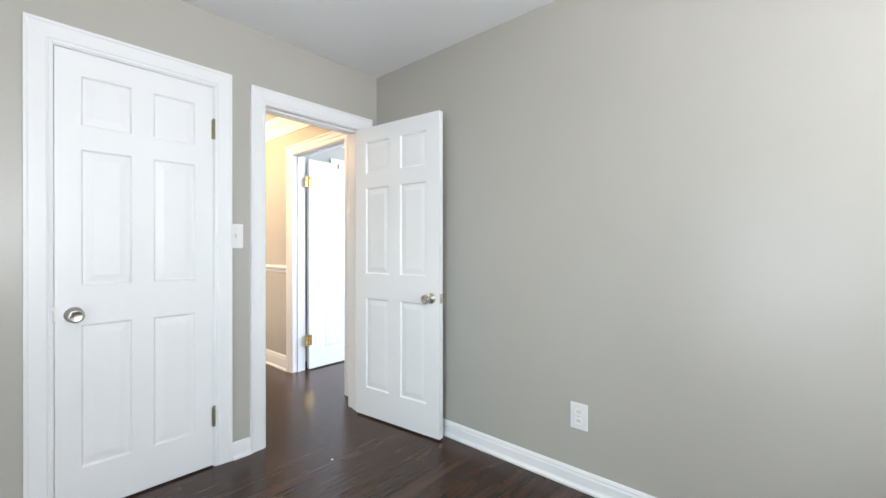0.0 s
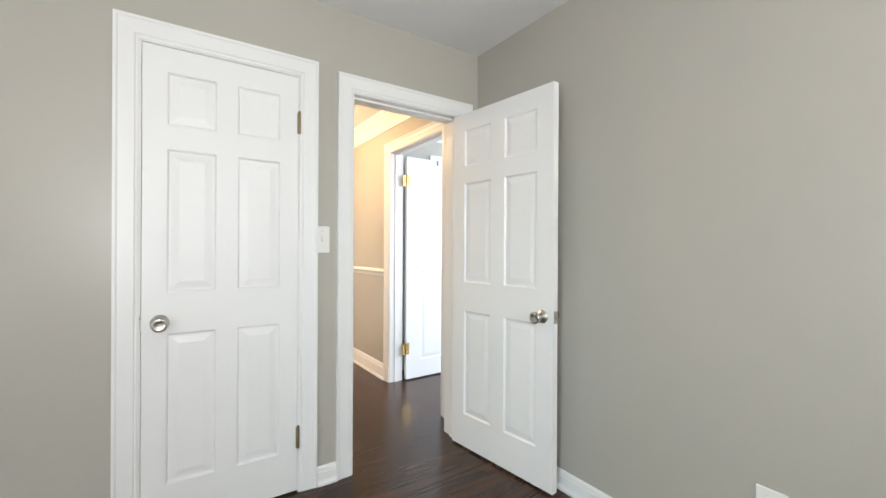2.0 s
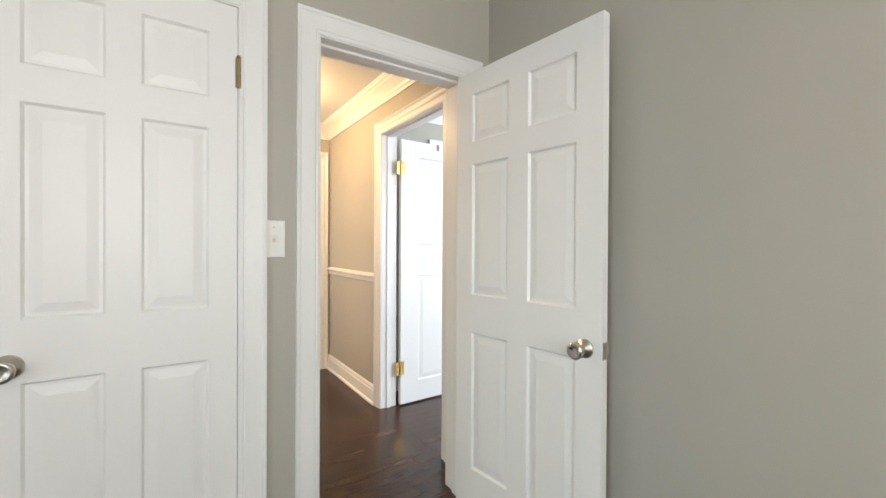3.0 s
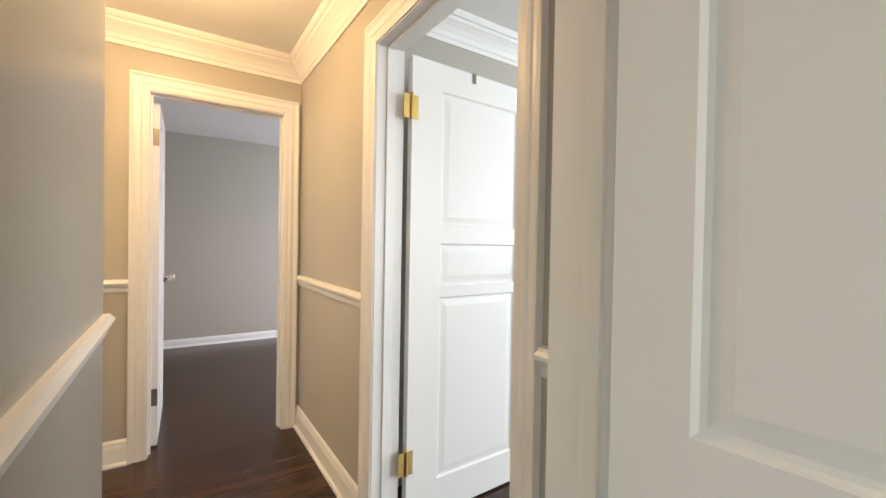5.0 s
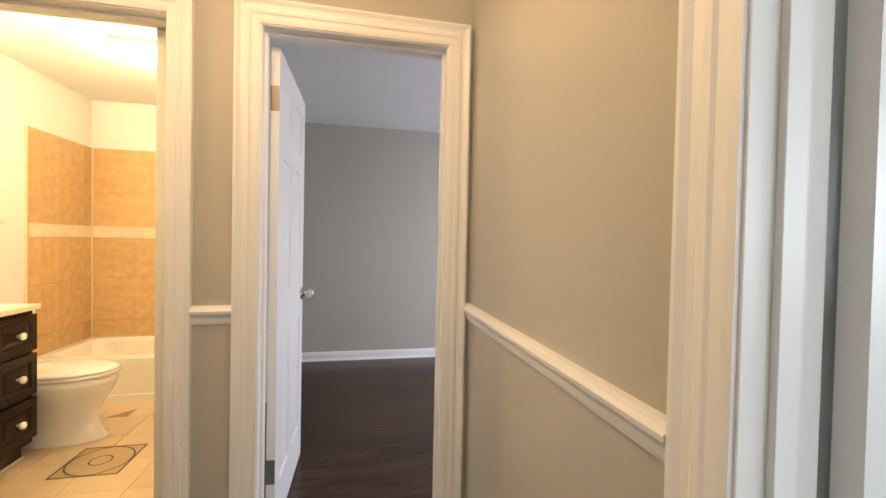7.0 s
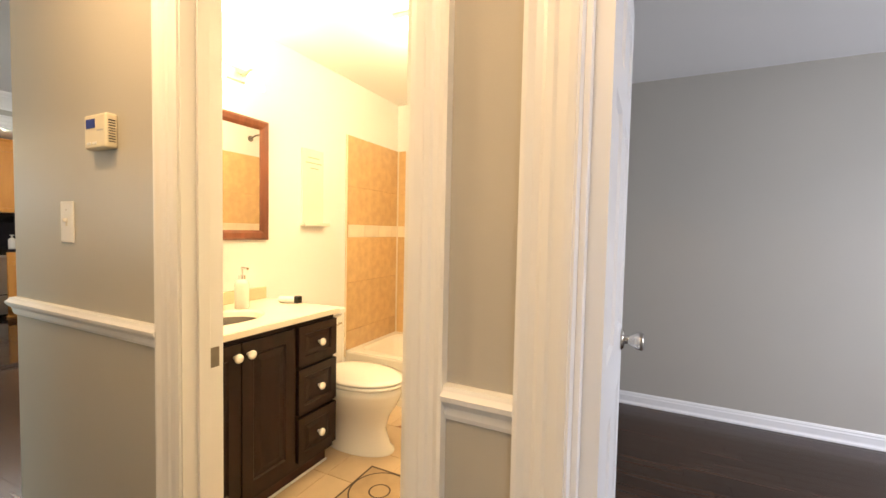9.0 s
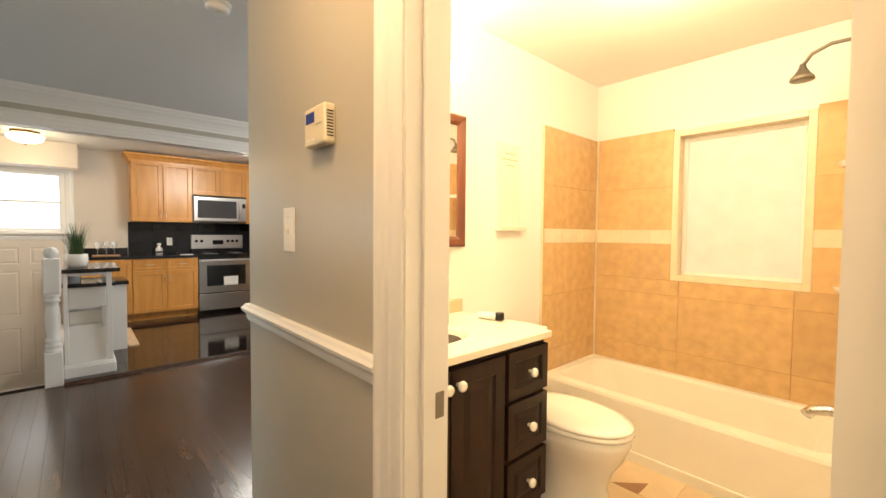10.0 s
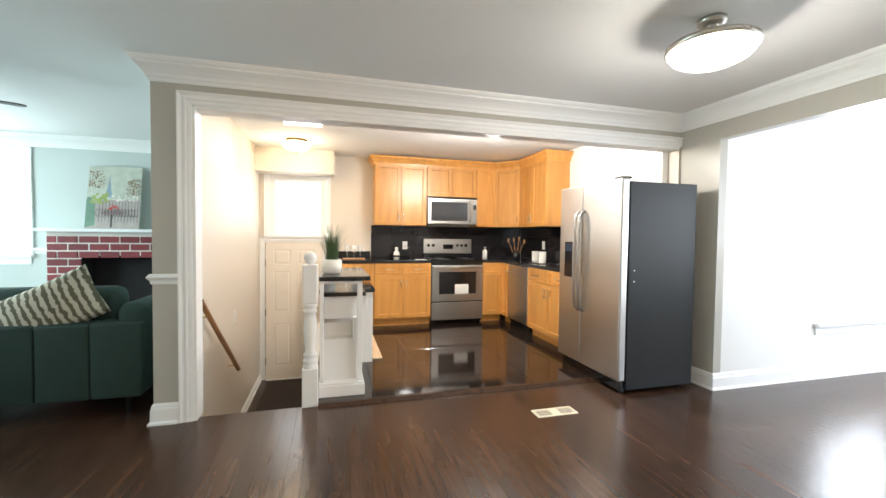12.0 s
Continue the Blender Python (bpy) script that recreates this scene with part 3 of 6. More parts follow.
moulding("chair_rail_stub", [(-3.52, 3.40, ZR), (-3.39, 3.40, ZR), (-3.39, 3.555, ZR)], RAIL, "white moulded chair rail round the end of the wall")
moulding("crown_hall", [(2.345, 2.77, HL), (2.345, 5.07, HL), (-0.56, 5.07, HL), (-0.56, 7.68, HL), (-3.39, 7.68, HL), (-3.39, 3.40, HL), (-3.52, 3.40, HL), (-6.2, 3.40, HL), (-6.2, -1.0, HL)], CROWN, "white moulded crown cornice", -1)
moulding("crown_hall_left", [(1.47, 2.77, HL), (1.47, 3.90, HL), (-1.05, 3.90, HL), (-1.05, 3.78, HL)], CROWN, "white moulded crown cornice")
moulding("crown_room_two", [(5.6, 4.10, H), (2.465, 4.10, H)], CROWN, "white moulded crown cornice", -1)
casing("casing_kitchen_opening", "y", 3.645, 7.70, -3.39, 1, 2.13)
structure(link("kitchen_opening_lining", add_box(box((-3.525, 3.641, 0), (-3.385, 3.659, 2.13)), (-3.525, 3.659, 2.112), (-3.385, 7.66, 2.134)), TRIM), "white painted lining of the wide kitchen opening", "trim")

# ---- doors ----
def door_leaf(name, w, h, t, panels, at, turn, label, kind="structure"):
    ob = thing(name, at, label, "door", kind=kind, turn=turn)
    part("leaf", panel_slab(w, h, t, panels), DOOR, ob)
    return ob


# the open bedroom door: swung a little past square, towards the side wall
d1 = door_leaf("door_1", 0.735, 2.0, 0.035, six_panels(0.735, 2.0), (2.206, 2.628, 0.012), -84, "open white six-panel bedroom door with a nickel knob")
knob(d1, 0.672, 0.855, -0.035, -1)
knob(d1, 0.672, 0.855, 0.0, 1)
part("latch_plate", box((0.7345, -0.030, 0.825), (0.7365, -0.005, 0.885)), NICKEL, d1, "nickel latch plate")
part("latch_bolt", box((0.7365, -0.024, 0.845), (0.747, -0.011, 0.865), 0.002), NICKEL, d1)
# the closed closet door
dc = door_leaf("door_2", 0.619, 2.026, 0.035, six_panels(0.619, 2.026), (0.614, 2.651, 0.010), 0, "closed white six-panel closet door with a nickel knob")
knob(dc, 0.062, 0.875, -0.035, -1)
for z in (0.26, 1.80):
    hinge(dc, 0.621, -0.044, z, DULL_BRASS, 0.10, 0.010)
part("latch_plate", box((-0.006, -0.036, 0.85), (0.0, -0.030, 0.91)), NICKEL, dc, "nickel latch plate")
# the white door of room two, with wide panels
W2 = 0.775
d2 = door_leaf("door_3", W2, 2.02, 0.035, [(0.158, W2 - 0.150, 0.16, 0.98), (0.158, W2 - 0.150, 1.03, 1.222), (0.158, W2 - 0.150, 1.30, 1.90)], (2.488, 3.838, 0.012), 2, "open white three-panel door with brass hinges")
knob(d2, W2 - 0.062, 1.09, -0.035, -1)
knob(d2, W2 - 0.062, 1.09, 0.0, 1)
for z in (0.278, 1.798):
    hinge(d2, -0.008, -0.045, z, BRASS, 0.10, 0.035)
part("door_hook", add_box(box((0.325, -0.0385, 1.975), (0.345, -0.036, 2.022)), (0.325, -0.036, 2.0202), (0.345, 0.002, 2.0226)), AGED, d2, "flat metal over-door hook")
# the door of room three, open along the wall
d3 = door_leaf("door_4", 0.70, 2.02, 0.035, six_panels(0.70, 2.02), (1.536, 5.200, 0.012), 89, "open white six-panel door with nickel hinges")
knob(d3, 0.64, 0.94, -0.035, -1)
for z in (0.285, 1.815):
    part("hinge", box((-0.003, -0.034, z - 0.05), (0.0, -0.001, z + 0.05)), AGED, d3, "dull nickel hinge leaf")
# folding closet doors of room two
for i in range(4):
    bf = door_leaf("folding_door", 0.349, 2.02, 0.03, [(0.07, 0.279, 0.14, 0.86), (0.07, 0.279, 1.02, 1.90)], (3.012 + i * 0.3525, 4.135, 0.015), 0, "white two-panel folding closet door leaf", "")
    tagged(bf, category="door", group="folding closet doors")
    if i in (1, 2):
        x = 0.295 if i == 2 else 0.206
        part("door_pull", lathe([(0.010, 0), (0.008, -0.012), (0.016, -0.018), (0.017, -0.026), (0.010, -0.031)], 16, (x, -0.03, 0.90), "Y"), NICKEL, bf, "small nickel pull", True)
structure(link("closet_track", box((3.0, 4.105, 2.04), (4.43, 4.165, 2.062)), DARKGAP), "dark folding door track under the closet head", "trim")


# ---- kitchen ----
KF = 0.02


def shaker(w, h, t=0.02, stile=0.055):
    return panel_slab(w, h, t, [(stile, w - stile, stile, h - stile)], groove=0.012, edge=0.006, slope=0, raise_=0, back=False)


def bar_pull(parent, a, b, y, mat_=None):
    """A slim bar handle between two points on a front at y."""
    (x0, z0), (x1, z1) = a, b
    bm = tube([(x0, y - 0.030, z0), (x1, y - 0.030, z1)], 0.005, 10)
    for f in (0.15, 0.85):
        px, pz = x0 + (x1 - x0) * f, z0 + (z1 - z0) * f
        add_tube(bm, [(px, y, pz), (px, y - 0.030, pz)], 0.004, 8)
    return part("handle", bm, mat_ or NICKEL, parent, "brushed nickel bar handle")


def placed(ob, x, y, z):
    ob.location = (x, y, z)
    return ob


def cabinet(name, at, turn, w, d, h, fronts, label, material=MAPLE, toe=0.10, group=""):
    """A cabinet with its front at local y = 0. fronts: (kind, x0, x1, z0, z1, pull)."""
    ob = thing(name, at, label, "cabinet", group, turn=turn)
    part("body", add_box(bmesh.new(), (0, 0.001, toe), (w, d, h), 0.002, 1), material, ob)
    if toe:
        part("toe_kick", box((0.0, 0.065, 0), (w, d, toe)), material, ob)
    for kind, x0, x1, z0, z1, pull in fronts:
        f = placed(part(kind, shaker(x1 - x0, z1 - z0, 0.02, 0.055 if z1 - z0 > 0.25 else 0.035), material, ob), x0, 0, z0)
        fw, fh = x1 - x0, z1 - z0
        if pull == "h":
            bar_pull(f, (fw / 2 - 0.055, fh / 2), (fw / 2 + 0.055, fh / 2), -0.02)
        elif pull:
            x = 0.03 if pull[0] == "l" else fw - 0.03
            z = (0.05, 0.16) if pull[1] == "b" else (fh - 0.16, fh - 0.05)
            bar_pull(f, (x, z[0]), (x, z[1]), -0.02)
    return ob


XF, YF = -5.90, 7.0
CT = 0.94
ch = CT - 0.04 - KF
w = 0.795
cabinet("base_cabinet", (XF, 5.115, KF), 90, w, 0.6, ch, [
    ("drawer", 0.006, w / 2 - 0.004, ch - 0.165, ch - 0.01, "h"), ("drawer", w / 2 + 0.004, w - 0.006, ch - 0.165, ch - 0.01, "h"),
    ("door", 0.006, w / 2 - 0.004, 0.115, ch - 0.175, "rt"), ("door", w / 2 + 0.004, w - 0.006, 0.115, ch - 0.175, "lt")], "honey maple base cabinet with two drawers and two doors")
cabinet("base_cabinet", (XF, 6.692, KF), 90, 0.308, 0.6, ch, [
    ("drawer", 0.006, 0.29, ch - 0.165, ch - 0.01, ""), ("door", 0.006, 0.29, 0.115, ch - 0.175, "")], "narrow honey maple base cabinet beside the range")
cabinet("corner_cabinet", (XF, YF, KF), 0, 0.235, 0.6, ch, [("door", 0.02, 0.23, 0.115, ch - 0.01, "")], "honey maple corner base cabinet")
cabinet("base_cabinet", (-5.035, YF, KF), 0, 0.99, 0.6, ch, [
    ("drawer", 0.006, 0.49, ch - 0.165, ch - 0.01, "h"), ("drawer", 0.496, 0.984, ch - 0.165, ch - 0.01, "h"),
    ("door", 0.006, 0.49, 0.115, ch - 0.175, "rt"), ("door", 0.496, 0.984, 0.115, ch - 0.175, "lt")], "honey maple base cabinet beside the dishwasher")
cabinet("base_cabinet", (XF, 4.53, KF), 90, 0.58, 0.6, ch, [("door", 0.006, 0.29, 0.115, ch - 0.01, ""), ("door", 0.294, 0.58, 0.115, ch - 0.01, "")], "honey maple base cabinet near the stairs")
UB, UT, UX = 1.428, 2.31, -6.17
uh = UT - UB
cabinet("upper_cabinet", (UX, 5.14, UB), 90, 0.757, 0.33, uh, [("door", 0.004, 0.375, 0.004, uh - 0.004, "rb"), ("door", 0.382, 0.753, 0.004, uh - 0.004, "lb")], "honey maple two-door upper cabinet", toe=0, group="upper cabinets")
cabinet("upper_cabinet", (UX, 5.899, 1.865), 90, 0.771, 0.33, UT - 1.865, [("door", 0.005, 0.382, 0.004, UT - 1.869, ""), ("door", 0.389, 0.766, 0.004, UT - 1.869, "")], "short honey maple upper cabinet above the microwave", toe=0, group="upper cabinets")
cabinet("upper_cabinet", (UX, 6.672, UB), 90, 0.302, 0.33, uh, [("door", 0.004, 0.298, 0.004, uh - 0.004, "")], "narrow honey maple upper cabinet", toe=0, group="upper cabinets")
ca = thing("upper_cabinet", (0, 0, UB), "diagonal honey maple corner upper cabinet", "cabinet", "upper cabinets")
bm = bmesh.new()
foot = [(-6.5, 6.976), (-6.17, 6.976), (-5.876, 7.27), (-5.876, 7.6), (-6.5, 7.6)]
lo, hi = [[bm.verts.new((x, y, z)) for x, y in foot] for z in (0, uh)]
bm.faces.new(lo), bm.faces.new(hi)
for i in range(5):
    bm.faces.new((lo[i], lo[(i + 1) % 5], hi[(i + 1) % 5], hi[i]))
part("body", bm, MAPLE, ca)
dd = part("door", shaker(0.405, uh - 0.01), MAPLE, ca)
dd.matrix_local = pose(-6.166, 6.981, 0.005, 0, 0, 45)
bar_pull(dd, (0.375, 0.05), (0.375, 0.16), -0.02)
cabinet("upper_cabinet", (-5.872, 7.27, UB), 0, 0.775, 0.33, uh, [("door", 0.004, 0.385, 0.004, uh - 0.004, "rb"), ("door", 0.390, 0.771, 0.004, uh - 0.004, "lb")], "honey maple two-door upper cabinet by the fridge", toe=0, group="upper cabinets")
CC = [(0, -0.02), (0.022, -0.02), (0.026, 0.012), (0.034, 0.022), (0.058, 0.062), (0.076, 0.074), (0.080, 0.082), (0.080, 0.104), (0, 0.104)]
tagged(link("cabinet_crown", sweep([(-6.5, 5.14, UT), (UX, 5.14, UT), (UX, 6.976, UT), (-5.876, 7.27, UT), (-5.097, 7.27, UT), (-5.097, 7.6, UT)], CC, (0, 0, 1)), MAPLE), "honey maple crown moulding along the upper cabinets", "moulding", kind="structure")
# worktops
for lo, hi, lab in (((-6.5, 4.53, CT - 0.04), (-5.875, 5.910, CT), "polished black granite worktop beside the range"), ((-6.5, 6.692, CT - 0.04), (-5.875, 7.6, CT), "polished black granite worktop in the corner"), ((-5.873, 6.975, CT - 0.04), (-3.965, 7.6, CT), "polished black granite worktop over the dishwasher")):
    tagged(link("worktop", box(lo, hi, 0.004), GRANITE), lab, "worktop")
tagged(link("worktop_upstand", box((-6.5, 4.53, CT), (-6.48, 5.11, CT + 0.10), 0.003), GRANITE), "low black granite upstand behind the worktop", "upstand")

# range
r = thing("range", (-5.87, 5.913, KF), "stainless steel electric range with a black glass cooktop", "range", turn=90)
W = 0.776
part("body", box((0, 0.03, 0.03), (W, 0.60, 0.905)), BLACK, r)
part("cooktop", box((-0.002, 0.0, 0.905), (W + 0.002, 0.60, 0.925), 0.004), BLACK, r, "black glass cooktop")
part("drawer", box((0.006, 0.0, 0.06), (W - 0.006, 0.03, 0.31), 0.006), STEEL, r, "stainless steel storage drawer")
od = part("oven_door", box((0.006, 0.0, 0.325), (W - 0.006, 0.03, 0.842), 0.006), STEEL, r, "stainless steel oven door")
part("window", box((0.11, -0.004, 0.43), (W - 0.11, 0.0, 0.75), 0.002), BLACK, od, "dark oven window")
part("sticker", box((0.345, -0.006, 0.43), (0.55, -0.0042, 0.57)), PLASTIC, od, "white paper label")
bm = tube([(0.03, -0.055, 0.82), (W - 0.03, -0.055, 0.82)], 0.014, 12)
for x in (0.06, W - 0.06):
    add_tube(bm, [(x, 0.0, 0.82), (x, -0.055, 0.82)], 0.010, 10)
part("handle", bm, STEEL, od, "round stainless handle")
part("riser", box((0.004, 0.535, 0.925), (W - 0.004, 0.60, 0.99)), BLACK, r, "black glass riser")
bg = part("back_guard", box((0.0, 0.53, 0.99), (W, 0.60, 1.215), 0.008), STEEL_LIGHT, r, "stainless back guard with controls")
part("display", box((0.31, 0.526, 1.06), (0.47, 0.53, 1.13)), BLACK, bg, "black clock display")
for x in (0.075, 0.15, 0.54, 0.61, 0.68):
    part("control_knob", lathe([(0.024, 0.0), (0.022, -0.016), (0.015, -0.026)], 16, (x, 0.53, 1.115), "Y"), BLACK, bg, "", True)
for x in (0.02, W - 0.06):
    for y in (0.06, 0.52):
        part("foot", box((x, y, 0), (x + 0.04, y + 0.04, 0.03)), BLACK, r)
for x, y, q in ((0.21, 0.17, 0.10), (0.6, 0.17, 0.08), (0.21, 0.41, 0.075), (0.6, 0.41, 0.10)):
    part("burner", lathe([(q, 0.925), (q, 0.9262), (q - 0.004, 0.9262)], 28, (x, y, 0)), mat("burner_mark", (0.05, 0.05, 0.05), 0.3) if "burner_mark" not in bpy.data.materials else bpy.data.materials["burner_mark"], r)

# microwave
mw = thing("microwave", (-6.10, 5.904, 1.45), "stainless steel over-the-range microwave with a dark window", "microwave", turn=90)
W = 0.765
part("body", box((0, 0.02, 0), (W, 0.40, 0.403), 0.006), STEEL, mw)
part("door", box((0.004, 0.0, 0.012), (W - 0.004, 0.02, 0.395), 0.005), STEEL, mw, "stainless door")
part("window", box((0.05, -0.004, 0.055), (0.61, 0.0, 0.335), 0.003), mat("smoked_glass", (0.06, 0.06, 0.065), 0.10), mw, "smoked dark window")
part("control_strip", box((0.70, -0.004, 0.23), (W - 0.02, 0.0, 0.30), 0.002), BLACK, mw, "small dark display")
part("handle", tube([(0.646, 0.0, 0.05), (0.646, -0.04, 0.07), (0.646, -0.045, 0.2), (0.646, -0.04, 0.33), (0.646, 0.0, 0.35)], 0.011, 10), STEEL, mw, "curved stainless handle", True)
part("vent_grille", box((0.004, -0.001, 0.385), (W - 0.004, 0.02, 0.402)), BLACK, mw)

# dishwasher
dw = thing("dishwasher", (-5.655, 6.985, KF), "stainless steel dishwasher under the worktop", "dishwasher")
part("tub_body", box((0.0, 0.03, 0.08), (0.61, 0.6, ch)), BLACK, dw)
part("door", box((0.004, 0.0, 0.11), (0.606, 0.03, ch - 0.015), 0.006), STEEL, dw, "brushed stainless door")
part("toe_panel", box((0.01, 0.05, 0), (0.60, 0.10, 0.10)), BLACK, dw)
bm = tube([(0.04, -0.045, ch - 0.11), (0.57, -0.045, ch - 0.11)], 0.012, 10)
for x in (0.08, 0.53):
    add_tube(bm, [(x, 0, ch - 0.11), (x, -0.045, ch - 0.11)], 0.009, 8)
part("handle", bm, STEEL, dw, "round stainless handle")

# fridge
GREY = mat("dark_grey_textured_fridge_side", (0.012, 0.013, 0.014), 0.38, 0, 6, 0.2, 260, 0.03, 0.32)
fr = thing("refrigerator", (-3.982, 6.79, 0), "side-by-side stainless refrigerator with dark grey sides", "refrigerator")
part("cabinet_body", box((0.0, 0.075, 0.035), (0.915, 0.745, 1.745), 0.006), GREY, fr, "dark grey textured body")
part("kick_plate", box((0.02, 0.05, 0.02), (0.895, 0.075, 0.10)), BLACK, fr, "black kick plate")
for x in (0.05, 0.83):
    for y in (0.10, 0.69):
        part("foot", lathe([(0.02, 0), (0.02, 0.04)], 12, (x, y, 0)), BLACK, fr)
ld = part("freezer_door", box((0.003, 0.0, 0.11), (0.375, 0.07, 1.77), 0.012, 3), STEEL_LIGHT, fr, "stainless freezer door with a dispenser")
rd = part("fridge_door", box((0.381, 0.0, 0.11), (0.912, 0.07, 1.77), 0.012, 3), STEEL_LIGHT, fr, "stainless fridge door")
part("dispenser", box((0.10, -0.004, 0.90), (0.27, 0.002, 1.24), 0.004), BLACK, ld, "black water and ice dispenser")
part("dispenser_panel", box((0.12, -0.007, 1.15), (0.25, -0.004, 1.22)), mat("dark_blue_display", (0.02, 0.03, 0.05), 0.2), ld)
for x, own in ((0.345, ld), (0.412, rd)):
    part("handle", tube([(x, 0.0, 0.60), (x, -0.045, 0.64), (x, -0.058, 0.80), (x, -0.062, 1.07), (x, -0.058, 1.35), (x, -0.045, 1.49), (x, 0.0, 1.53)], 0.013, 12), STEEL, own, "long bowed stainless handle", True)
part("hinge_cover", box((0.80, 0.01, 1.768), (0.90, 0.10, 1.785), 0.004), BLACK, fr)
for z in (0.93, 1.02):
    part("side_screw", lathe([(0.006, 0.0), (0.006, 0.002), (0.003, 0.003)], 10, (0.915, 0.13, z), "X"), STEEL, fr)

# side door, transom and soffit
sd = thing("door_5", (-6.505, 3.655, -0.785), "closed cream six-panel side door at the foot of the steps", "door", kind="structure", turn=90)
CREAM_DOOR = mat("cream_door_paint", (0.72, 0.66, 0.58), 0.4)
part("leaf", panel_slab(0.76, 1.945, 0.04, six_panels(0.76, 1.945), groove=0.005, edge=0.014, slope=0.02), CREAM_DOOR, sd)
for z in (0.25, 0.95, 1.65):
    hinge(sd, -0.004, -0.045, z, AGED, 0.10, 0.004)
part("sill", box((0, -0.06, -0.025), (0.76, 0.0, 0.0)), TRIM, sd, "pale wooden door sill")
casing("casing_side_door", "y", 3.645, 4.415, -6.5, 1, 1.16, -0.8, [(u * 0.78, w) for u, w in CASING])
tw = thing("window_1", (-6.5, 3.72, 1.27), "white transom window with a bright blind", "window", kind="structure", turn=90)
bm = bmesh.new()
for lo, hi in (((0, 0, 0), (0.06, 0.06, 0.81)), ((0.66, 0, 0), (0.72, 0.06, 0.81)), ((0.06, 0, 0), (0.66, 0.06, 0.05)), ((0.06, 0, 0.76), (0.66, 0.06, 0.81)), ((0.06, 0.01, 0.385), (0.66, 0.05, 0.415))):
    add_box(bm, lo, hi)
part("window_frame", bm, TRIM, tw)
# The transom's daylight is put into this sheet as emission.
part("day_glow", box((0.06, 0.052, 0.05), (0.66, 0.058, 0.76)), DAY, tw, "white blind with daylight put in as glow")
casing("casing_transom", "y", 3.72, 4.44, -6.5, 1, 2.08, 1.2)
structure(link("window_sill_trim", box((-6.5, 3.63, 1.235), (-6.44, 4.53, 1.268), 0.004), TRIM), "white window sill board above the side door", "trim")
structure(link("soffit", box((-6.5, 3.57, 2.12), (-6.15, 4.58, H - 0.002)), CREAM), "cream boxed soffit above the side door", "soffit")
kl = thing("ceiling_lamp", (-5.62, 4.13, H), "warm flush ceiling lamp with a frosted glass bowl", "ceiling lamp")
part("canopy", lathe([(0.13, 0), (0.13, -0.025), (0.115, -0.035)], 28), mat("aged_bronze", (0.12, 0.08, 0.04), 0.35, 1.0), kl, "bronze canopy")
part("bowl", lathe([(0.115, -0.03), (0.165, -0.055), (0.15, -0.095), (0.10, -0.125), (0.03, -0.14)], 28), WARM_SHADE, kl, "lit frosted glass bowl", True)
part("finial", lathe([(0.012, -0.14), (0.014, -0.15), (0.006, -0.165)], 12), bpy.data.materials["aged_bronze"], kl)
# The second panel is placed unseen, hidden by the opening's header.
for x, y in ((-4.60, 4.26), (-4.05, 6.1)):
    pl = thing("ceiling_panel_light", (x, y, H), "slim white square ceiling panel light", "ceiling light", "ceiling panel lights")
    part("frame", box((-0.2, -0.2, -0.03), (0.2, 0.2, 0.0), 0.004), TRIM, pl)
    part("diffuser", box((-0.18, -0.18, -0.034), (0.18, 0.18, -0.0302)), PANEL_LIGHT, pl, "lit white diffuser")

# stairs down to the side door
SZ = [-0.16, -0.32, -0.48, -0.64]
MAT = mat("dark_brown_doormat", (0.022, 0.014, 0.011), 0.95, 0, 30, 0.3, 300, 0.1)
for i, z in enumerate(SZ):
    structure(link("stair_step", box((-3.70 - 0.25 * i, 3.57, z - 0.16), (-3.45 - 0.25 * i, 4.36, z), 0.006), FLOOR), "dark stained wooden stair step", "stair")
structure(link("stair_landing", box((-6.5, 3.57, -0.98), (-4.45, 4.36, -0.8)), FLOOR), "dark landing at the foot of the steps", "floor")
structure(link("stairwell_wall", box((-6.5, 4.36, -1.0), (-3.46, 4.42, -0.001)), WHITE_WALL), "white side of the stairwell below the kitchen floor", "wall")
structure(link("stair_riser_top", box((-3.455, 3.66, -0.2), (-3.445, 4.36, -0.021)), TRIM), "white riser at the top of the steps", "stair")
tagged(link("doormat", box((-6.40, 3.68, -0.8), (-5.3, 4.32, -0.788), 0.004), MAT), "dark brown doormat on the landing", "doormat")
moulding("stair_skirt", [(-4.45, 3.57, -0.8), (-6.5, 3.57, -0.8)], BASE, "white skirting along the landing", 1)
hr = thing("handrail", (-3.60, 3.57, 0), "varnished oak handrail on the stair wall", "handrail")
part("rail", tube([(0.0, 0.055, 0.79), (-1.24, 0.055, -0.11)], 0.021, 14), OAK_RAIL, hr)
for f in (0.12, 0.85):
    part("bracket", tube([(-1.24 * f, 0.0, 0.75 - 0.9 * f), (-1.24 * f, 0.05, 0.75 - 0.9 * f), (-1.24 * f, 0.055, 0.775 - 0.9 * f)], 0.006, 8), BRASS, hr)

